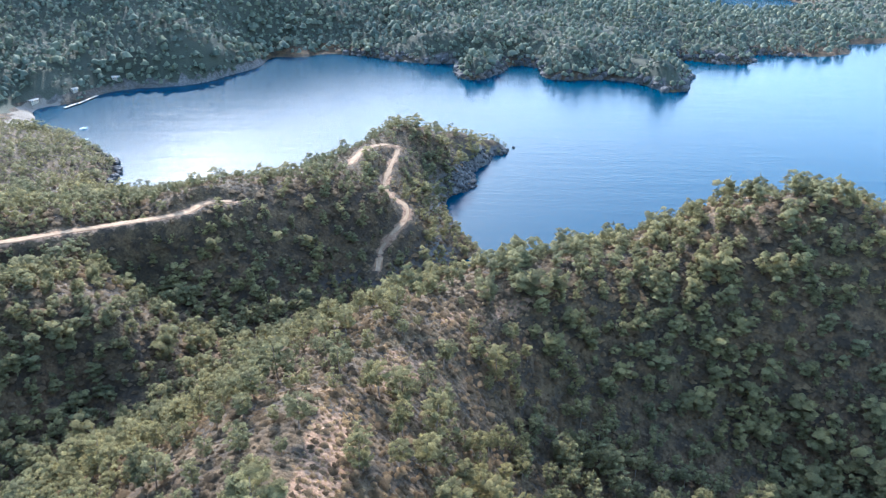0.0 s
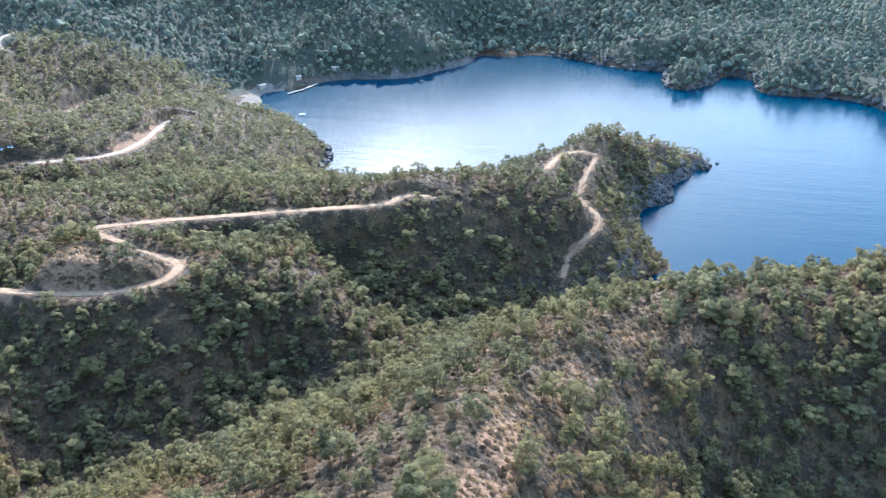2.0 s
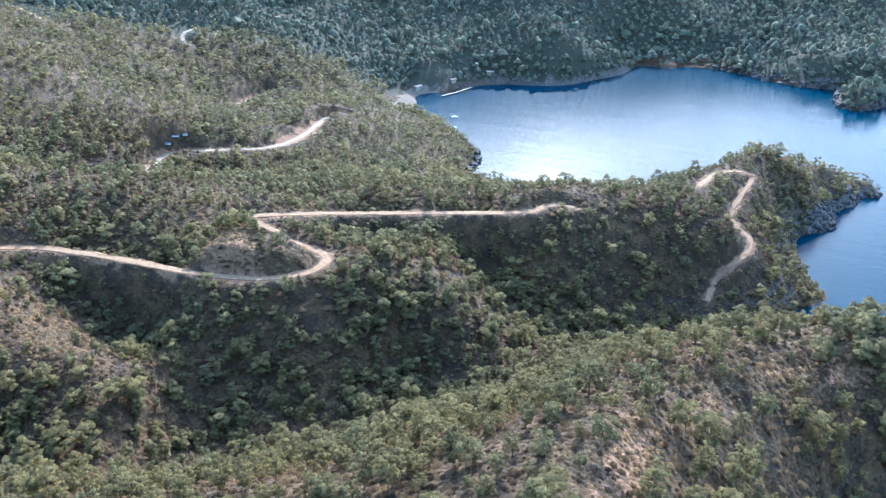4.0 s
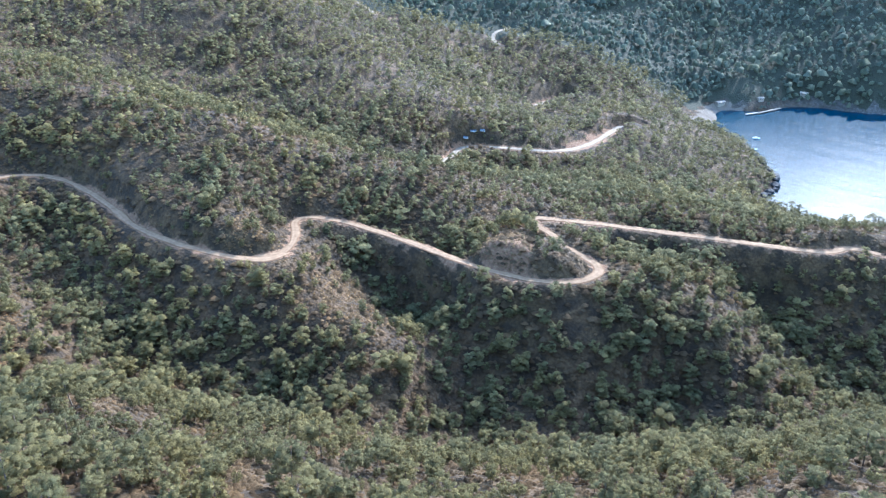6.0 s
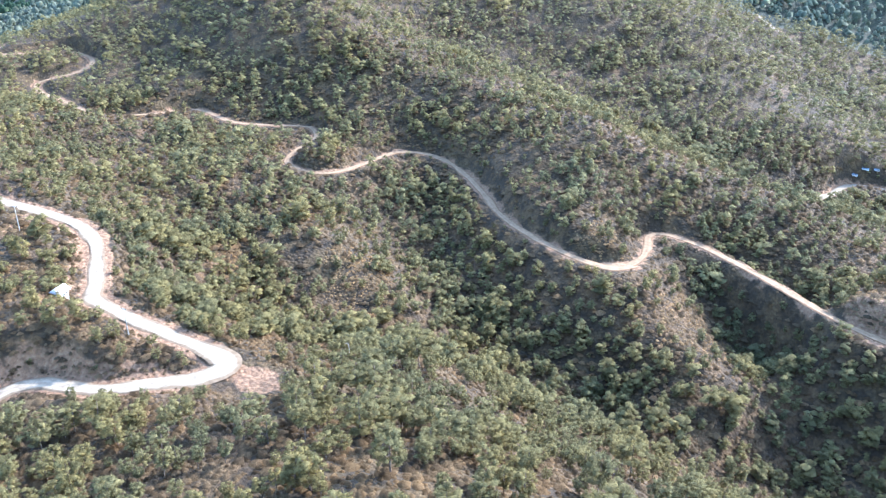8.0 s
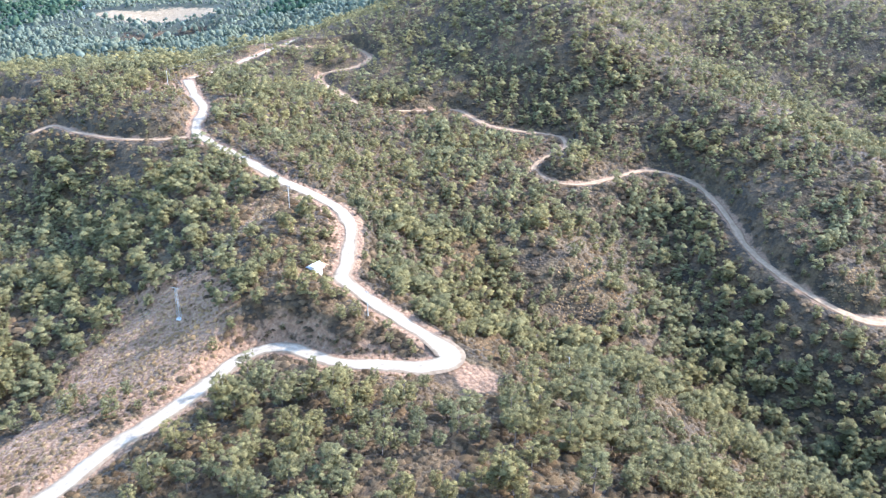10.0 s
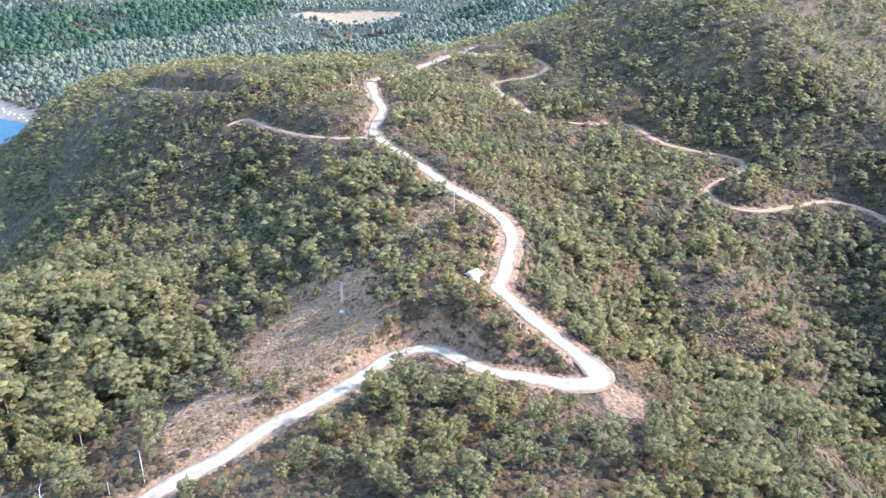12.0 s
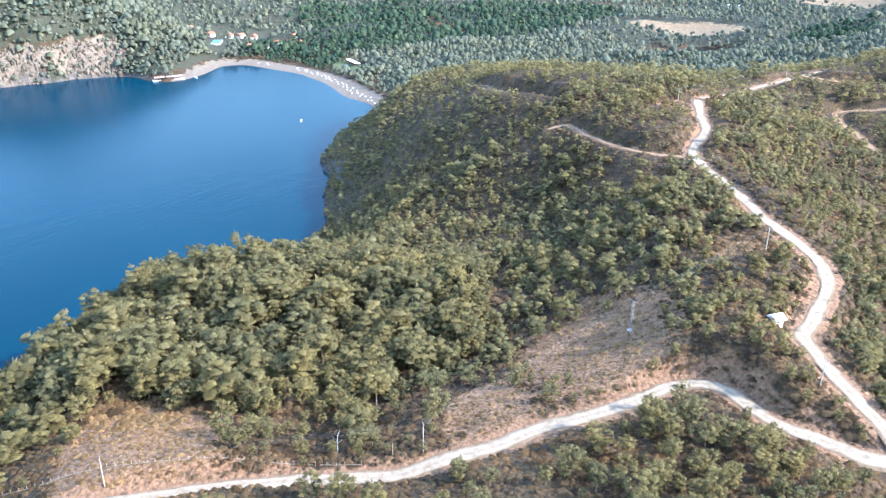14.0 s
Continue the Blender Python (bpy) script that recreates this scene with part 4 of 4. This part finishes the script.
def cables(a, b, sag):
    for p, q in zip(TIPS[a], TIPS[b]):
        pts = [p.lerp(q, k / 14) - Vector((0, 0, sag * 4 * (k / 14) * (1 - k / 14))) for k in range(15)]
        bm = bmesh.new()
        for u, v in zip(pts, pts[1:]):
            bar(bm, u, v, 0.013, None, 4)
        me = bpy.data.meshes.new("power_cable")
        bm.to_mesh(me)
        bm.free()
        me.materials.append(WIRE)
        tagged(new("power_cable", me), "thin grey cable hanging between two poles", "cable", "cables of the power line")


for a, b, sag in (("pylon", "verge", 1.2), ("verge", "fence", 0.8), ("pylon", "bend", 0.9), ("bend", "crest", 2.5), ("crest", "col", 2.0)):
    cables(a, b, sag)

# ---- buildings ----
WHITE = speckled("white_paint", 1.2, [(0.3, (0.72, 0.71, 0.68)), (0.7, (0.84, 0.83, 0.81))], 0.7, 0.05, 0.02)
CREAM = speckled("cream_plaster", 1.2, [(0.3, (0.60, 0.53, 0.43)), (0.7, (0.74, 0.68, 0.58))], 0.85, 0.1, 0.02)
TILES = speckled("clay_tiles", 1.6, [(0.3, (0.2356, 0.0806, 0.0434)), (0.7, (0.3596, 0.1488, 0.0806))], 0.8, 0.5, 0.1)
TIMBER = speckled("weathered_timber", 2.5, [(0.3, (0.24, 0.18, 0.12)), (0.7, (0.44, 0.36, 0.27))])
GLASS = speckled("dark_glass", 1.0, [(0.3, (0.03, 0.04, 0.05)), (0.7, (0.05, 0.06, 0.07))], 0.1, 0.0)


def gable(bm, length, width, base, rise, over=0.7):
    a, b, h = length / 2 + over, width / 2 + over, base
    pts = [(-a, -b, h - 0.15), (a, -b, h - 0.15), (a, b, h - 0.15), (-a, b, h - 0.15), (-a, 0, h + rise), (a, 0, h + rise)]
    v = [bm.verts.new(p) for p in pts]
    for f in ((0, 1, 5, 4), (2, 3, 4, 5), (0, 4, 3), (1, 2, 5), (3, 2, 1, 0)):
        bm.faces.new([v[i] for i in f])
    return bm


def house(x, y, turn, size, roof, wall, words, roof_words, lift=0.0):
    length, width, tall, rise = size
    ob = thing("house", (x, y, level_at(x, y) + lift), turn, words, "house", "houses")
    part("wall", block(bmesh.new(), (0, 0, tall / 2 - 1), (length, width, tall + 2)), wall, ob)
    part("roof", gable(bmesh.new(), length, width, tall, rise), roof, ob, roof_words)
    part("door", block(bmesh.new(), (0, -width / 2 - 0.03, 1.05), (1.0, 0.1, 2.1)), TIMBER, ob, "brown timber door")
    for k in (-0.3, 0.3):
        w = part("window", block(bmesh.new(), (k * length, -width / 2 - 0.03, 1.6), (1.1, 0.1, 1.1)), WHITE, ob)
        part("pane", block(bmesh.new(), (k * length, -width / 2 - 0.06, 1.6), (0.9, 0.1, 0.9)), GLASS, w, "dark glass pane")
    return ob


house(-226.0, -39.0, 148, (2.6, 3.0, 2.2, 1.1), WHITE, WHITE, "small white hut with a white roof beside the road", "sunlit white pitched roof")
for x, y, turn in ((-788, -935, 20), (-819, -931, 35), (-839, -929, 15), (-853, -917, 40), (-799, -871, 25), (-828, -868, 30), (-859, -877, 10), (-905, -888, 25), (-765, -950, 10), (-880, -852, 35)):
    house(x, y, turn, (13.0, 9.0, 2.8, 3.0), TILES, CREAM, "cream holiday house with an orange tiled roof", "orange clay tiled roof", 0.3)
for x, y, turn in ((-1545, -417, 20), (-1570, -440, 60), (-1350, -560, 10)):
    house(x, y, turn, (14.0, 8.0, 3.6, 1.6), CONCRETE, WHITE, "low white farm building beside a dry field", "pale sheet roof", 0.3)

LAWN = speckled("mown_lawn", 0.4, [(0.3, (0.065, 0.078, 0.028)), (0.7, (0.110, 0.118, 0.048))], 0.9, 0.3, 0.1)
la, lc = np.meshgrid(np.arange(-94, 27, 4.0), np.arange(-11, 12, 3.6), indexing="ij")
lx, ly = -790 + la.ravel() * math.cos(1.08) - lc.ravel() * math.sin(1.08), -683 + la.ravel() * math.sin(1.08) + lc.ravel() * math.cos(1.08)
tagged(new("lawn", mesh_of("lawn", np.stack([lx, ly, ground_at(lx, ly) + 0.25], 1), grid_faces(*la.shape), LAWN, True)), "mown green lawn beside the beach pavilion", "lawn", kind="structure")
pavilion = thing("pavilion", (-808, -692, level_at(-808, -692) + 0.2), 62, "long open beach pavilion with a white roof", "pavilion")
part("roof", block(bmesh.new(), (0, 0, 3.6), (34, 7, 0.4), 0, 0.1), WHITE, pavilion, "flat white roof")
for k in range(7):
    for s in (-3, 3):
        part("post", bar(bmesh.new(), (-15 + 5 * k, s, -1), (-15 + 5 * k, s, 3.5), 0.16), TIMBER, pavilion)

POOL_WATER = speckled("pool_water", 0.3, [(0.3, (0.10, 0.42, 0.45)), (0.7, (0.16, 0.52, 0.54))], 0.1, 0.1, 0.1)
pool = thing("swimming_pool", (-765, -899, level_at(-765, -899) + 0.6), 40, "turquoise swimming pool with a pale rim", "pool")
part("rim", block(bmesh.new(), (0, 0, -0.8), (30, 16, 2.4), 0, 0.1), CONCRETE, pool, "pale stone rim")
part("water", block(bmesh.new(), (0, 0, -0.55), (28, 14, 2.0)), POOL_WATER, pool, "turquoise water")

lounge = thing("beach_terrace", (-622, -821, 0), -30, "timber beach terrace under red and white awnings", "terrace")
part("deck", block(bmesh.new(), (0, 0, 0.6), (36, 10, 1.6)), CONCRETE, lounge, "pale stone deck")
AWNING = speckled("red_canvas", 0.4, [(0.35, (0.45, 0.12, 0.10)), (0.6, (0.70, 0.55, 0.48))], 0.8, 0.1, 0.05)
for k in range(5):
    awn = part("awning", gable(bmesh.new(), 5.4, 7, 4.2, 0.7, 0.1), AWNING, lounge, "red and white canvas awning")
    awn.location = (-13 + 6.5 * k, 0, 0)
    for s in (-2.4, 2.4):
        part("post", bar(bmesh.new(), (-13 + 6.5 * k + s, -3, 1.3), (-13 + 6.5 * k + s, -3, 4.2), 0.1), TIMBER, lounge)


def sunshade():
    ob = thing("beach_umbrella", (0, 0, 0), 0, "white beach umbrella standing on pale sand", "umbrella", "umbrellas on the beach")
    part("pole", bar(bmesh.new(), (0, 0, -0.4), (0, 0, 2.4), 0.05), TIMBER, ob)
    bm = bmesh.new()
    bmesh.ops.create_cone(bm, cap_ends=False, segments=8, radius1=1.15, radius2=0.05, depth=0.7, matrix=pose(0, 0, 2.3))
    part("canopy", bm, WHITE, ob, "white canvas canopy")
    return ob


shade = None
rng = np.random.default_rng(5)
for k in range(52):
    x, y, _ = strand[int((0.12 + 0.75 * k / 51) * (len(strand) - 1))]
    x, y = x - 9 - (k % 3) * 4 + rng.normal(0, 1.2), y + rng.normal(0, 1.5)
    z = level_at(x, y)
    if z < 0.2 or z > 8:
        continue
    if shade is None:
        shade = sunshade()
        shade.matrix_world = pose(x, y, z)
    else:
        copy_thing(shade, pose(x, y, z))


# ---- boats ----
def boat(x, y, turn, length, words):
    ob = thing("motor_boat", (x, y, 0), turn, words, "boat", "boats on the bays")
    bm = bmesh.new()
    rings = []
    for s, w, zk in ((-0.5, 0.75, 0.75), (-0.2, 1.0, 0.75), (0.2, 0.85, 0.85), (0.5, 0.05, 1.1)):
        hw = w * length * 0.17
        rings.append([bm.verts.new((s * length, -hw, zk * length * 0.14)), bm.verts.new((s * length, -hw * 0.5, -0.2)),
                      bm.verts.new((s * length, hw * 0.5, -0.2)), bm.verts.new((s * length, hw, zk * length * 0.14))])
    for a, b in zip(rings, rings[1:]):
        for i in range(4):
            bm.faces.new((a[i], a[(i + 1) % 4], b[(i + 1) % 4], b[i]))
    bm.faces.new(rings[0])
    bm.faces.new(rings[-1][::-1])
    part("hull", bm, WHITE, ob)
    part("cabin", block(bmesh.new(), (-0.05 * length, 0, length * 0.17), (length * 0.3, length * 0.2, length * 0.14), 0, 0.1), WHITE, ob)
    part("windscreen", block(bmesh.new(), (0.11 * length, 0, length * 0.2), (0.08, length * 0.17, length * 0.08)), GLASS, ob, "dark glass windscreen")


boat(-574.7, -562.4, 40, 6.5, "small white motor boat on deep blue water")
boat(-648, -802, 70, 8.0, "white motor boat moored at a pale quay")
boat(-287, 629, 20, 6.0, "small white boat in the glittering bay")
boat(-274, 600, 60, 5.0, "small white boat close to the wooded headland")

# ---- jetties and beach huts of the far bay ----
for x, y, turn, length in ((-318, 716, 78, 30), (-324, 696, 70, 16)):
    jetty = thing("jetty", (x, y, 0), turn, "pale timber jetty on posts in shallow water", "jetty", "jetties of the bay")
    part("deck", block(bmesh.new(), (0, 0, 0.9), (length, 2.4, 0.25)), TIMBER, jetty)
    for k in range(int(length // 5) + 1):
        part("post", bar(bmesh.new(), (-length / 2 + 0.6 + 4.8 * k, 0.9, -3), (-length / 2 + 0.6 + 4.8 * k, 0.9, 1.2), 0.15), TIMBER, jetty)
for x, y, turn, size in ((-354, 692, 70, (8, 4, 2.4, 0.6)), (-308, 761, 10, (6, 4.5, 2.4, 0.9)), (-331, 722, 60, (5, 3.5, 2.4, 0.7))):
    house(x, y, turn, size, TIMBER, TIMBER, "small brown timber beach hut under pines", "weathered timber roof", 0.0)

# ---- covered boats stored beside the valley road ----
TARP = speckled("blue_tarpaulin", 0.8, [(0.3, (0.12, 0.15, 0.18)), (0.7, (0.22, 0.25, 0.28))], 0.5, 0.2, 0.1)


def covered_boat(x, y, turn, length):
    """A boat laid up on the ground under a tarpaulin that sags between its ends."""
    ob = thing("covered_boat", (x, y, level_at(x, y)), turn, "small boat laid up under a blue tarpaulin beside the road", "boat", "boats laid up in the valley")
    hull, cover = bmesh.new(), bmesh.new()
    low, high, tops = [], [], []
    for s, w, h in ((-0.5, 0.7, 1.0), (-0.2, 1.0, 0.95), (0.2, 0.85, 1.0), (0.5, 0.12, 1.25)):
        half = w * length * 0.17
        low.append([hull.verts.new((s * length, k * half * 0.5, 0.25)) for k in (-1, 1)])
        high.append([hull.verts.new((s * length, k * half, h)) for k in (-1, 1)])
        tops.append([cover.verts.new((s * length * 1.03, k * half * 1.06, z)) for k, z in ((-1, h - 0.15), (0, h + 0.55), (1, h - 0.15))])
    for a, b, c, d in zip(low, low[1:], high, high[1:]):
        for f in ((a[0], b[0], d[0], c[0]), (a[1], c[1], d[1], b[1]), (a[0], a[1], b[1], b[0])):
            hull.faces.new(f)
    for a, b in zip(tops, tops[1:]):
        for k in (0, 1):
            cover.faces.new((a[k], a[k + 1], b[k + 1], b[k]))
    part("hull", hull, WHITE, ob, "white hull")
    part("tarpaulin", cover, TARP, ob, "faded blue tarpaulin")
    for k in (-0.25, 0.25):
        part("trestle", block(bmesh.new(), (k * length, 0, 0.12), (0.2, length * 0.2, 0.3)), TIMBER, ob, "timber trestle")


for x, y, turn, length in ((-365.5, 372.0, 20, 5.0), (-363.8, 378.0, 35, 4.6), (-360.5, 383.0, 10, 4.4)):
    covered_boat(x, y, turn, length)

# ---- fence above the road ----
FENCE_WOOD = speckled("sun_bleached_timber", 3.0, [(0.3, (0.26, 0.20, 0.14)), (0.7, (0.40, 0.32, 0.23))])
fence = thing("fence", (0, 0, 0), 0, "low timber fence along the dry field", "fence")
FENCE = smooth_line([(-66, -184, 0), (-81, -165.5, 0), (-94.5, -146, 0), (-104.5, -133.5, 0), (-114.5, -117, 0), (-120.5, -107.5, 0)], 1.9)
fence_z = ground_at(FENCE[:, 0], FENCE[:, 1])
spots = [Vector((p[0], p[1], z)) for p, z in zip(FENCE, fence_z)]
for p in spots:
    part("post", bar(bmesh.new(), p - Vector((0, 0, 0.3)), p + Vector((0, 0, 1.15)), 0.07, 0.06), FENCE_WOOD, fence)
for a, b in zip(spots, spots[1:]):
    part("rail", bar(bmesh.new(), a + Vector((0, 0, 0.25)), b + Vector((0, 0, 0.25)), 0.06), FENCE_WOOD, fence)
post = thing("gate_post", (-127.0, -103.0, level_at(-127.0, -103.0)), 20, "leaning dark gate post at the roadside", "post")
part("post", bar(bmesh.new(), (0, 0, -0.3), (1.2, 0.4, 4.2), 0.16, 0.12), TIMBER, post)
part("brace", bar(bmesh.new(), (-1.6, -0.5, -0.2), (0.7, 0.2, 2.6), 0.1), TIMBER, post)


# ---- rocks of the shores ----
ROCK = speckled("shore_rock", 0.5, [(0.3, (0.03, 0.026, 0.023)), (0.5, (0.065, 0.056, 0.048)), (0.72, (0.13, 0.112, 0.094))], 0.9, 0.8, 0.5)
PALE_ROCK = speckled("pale_cliff_rock", 0.25, [(0.3, (0.060, 0.043, 0.028)), (0.5, (0.120, 0.090, 0.061)), (0.72, (0.19, 0.150, 0.108))], 0.9, 0.9, 0.8)


def rock_shape(seed):
    r = np.random.default_rng(seed)
    bm = bmesh.new()
    bmesh.ops.create_icosphere(bm, subdivisions=2, radius=0.5)
    v = np.array([tuple(p.co) for p in bm.verts])
    f = np.array([[p.index for p in q.verts] for q in bm.faces])
    bm.free()
    for _ in range(9):
        n = r.normal(0, 1, 3)
        n /= np.linalg.norm(n)
        v -= np.outer(np.maximum(v @ n - (0.25 + 0.15 * r.random()), 0), n)
    return v + r.normal(0, 0.02, v.shape), f, np.zeros(len(f), int)


ROCKS = [rock_shape(k) for k in range(6)]


def rocky_shore(name, label, line, per, low, high, rise, mat, seed):
    r = np.random.default_rng(seed)
    p = smooth_line([(x, y, 0) for x, y in line], per)
    n = len(p)
    size = low + (high - low) * r.random(n) ** 1.6
    x, y = p[:, 0] + r.normal(0, low * 0.4, n), p[:, 1] + r.normal(0, low * 0.4, n)
    v, f, s = scattered(ROCKS, x, y, size * rise * r.random(n), size * (0.8 + 0.6 * r.random(n)), 0.8 + 0.6 * r.random(n), r.random(n) * 6.28, r.integers(0, 6, n))
    tagged(new(name, mesh_of(name, v, f, mat)), label, "rocks", kind="stuff")


def rock_face(name, label, zones, box, cell, low, high, seed, mat=ROCK, top=26, tall=1.0):
    """Broken rock on a steep shore: angular blocks half sunk into the slope."""
    r = np.random.default_rng(seed)
    x, y = np.meshgrid(np.arange(box[0], box[1], cell), np.arange(box[2], box[3], cell), indexing="ij")
    x, y = x.ravel() + r.random(x.size) * cell, y.ravel() + r.random(x.size) * cell
    z = ground_at(x, y)
    slope = np.hypot(ground_at(x + 5, y) - ground_at(x - 5, y), ground_at(x, y + 5) - ground_at(x, y - 5)) / 10
    m = (z > -1.0) & (z < top) & ((ellipse(x, y, zones) > 0) if zones else ((z < 7) & (slope > 0.28)))
    x, y, z, n = x[m], y[m], z[m], m.sum()
    size = low + (high - low) * r.random(n) ** 1.8
    v, f, s = scattered(ROCKS, x, y, z + size * (0.05 if tall < 1.5 else -0.25), size * tall * (0.8 + 0.7 * r.random(n)), (0.8 + 0.5 * r.random(n)) / tall, r.random(n) * 6.28, r.integers(0, 6, n))
    tagged(new(name, mesh_of(name, v, f, mat)), label, "rocks", kind="stuff")


rock_face("rock_face", "dark broken rock face falling from the cape to the sea", BARE_ROCK, (-20, 45, 470, 600), 2.2, 1.2, 3.6, 11)
rock_face("rock_face", "grey broken rock along the foot of the far headland", [], (-120, 400, 700, 950), 5.0, 3.0, 8.5, 12)
rock_face("cliff_rocks", "pale broken rock cliff above the blue bay", PALE_CLIFFS, (-680, -400, -1010, -840), 3.6, 2.2, 5.5, 13, PALE_ROCK, 40, 1.9)
rocky_shore("shore_rocks", "dark broken rocks along the foot of the cape", SHORE_CAPE[:8], 1.3, 1.0, 3.2, 0.2, ROCK, 1)
rocky_shore("shore_rocks", "dark rocks at the tip of the wooded headland", SHORE_HEAD[1:5], 2.0, 2.0, 6.0, 0.3, ROCK, 2)
rocky_shore("shore_rocks", "rocks along the wooded shore of the blue bay", SHORE_B[12:20], 2.2, 1.5, 5.0, 0.2, ROCK, 3)
for x, y, size in ((39, 580, 4.5), (45, 587, 3.0), (33, 575, 4.0)):
    v, f, _ = ROCKS[int(size) % 6]
    tagged(new("sea_rock", mesh_of("sea_rock", v * size + np.array([x, y, 0.1]), f, ROCK)), "wet dark rock standing out of the sea", "rock", "rocks off the cape")
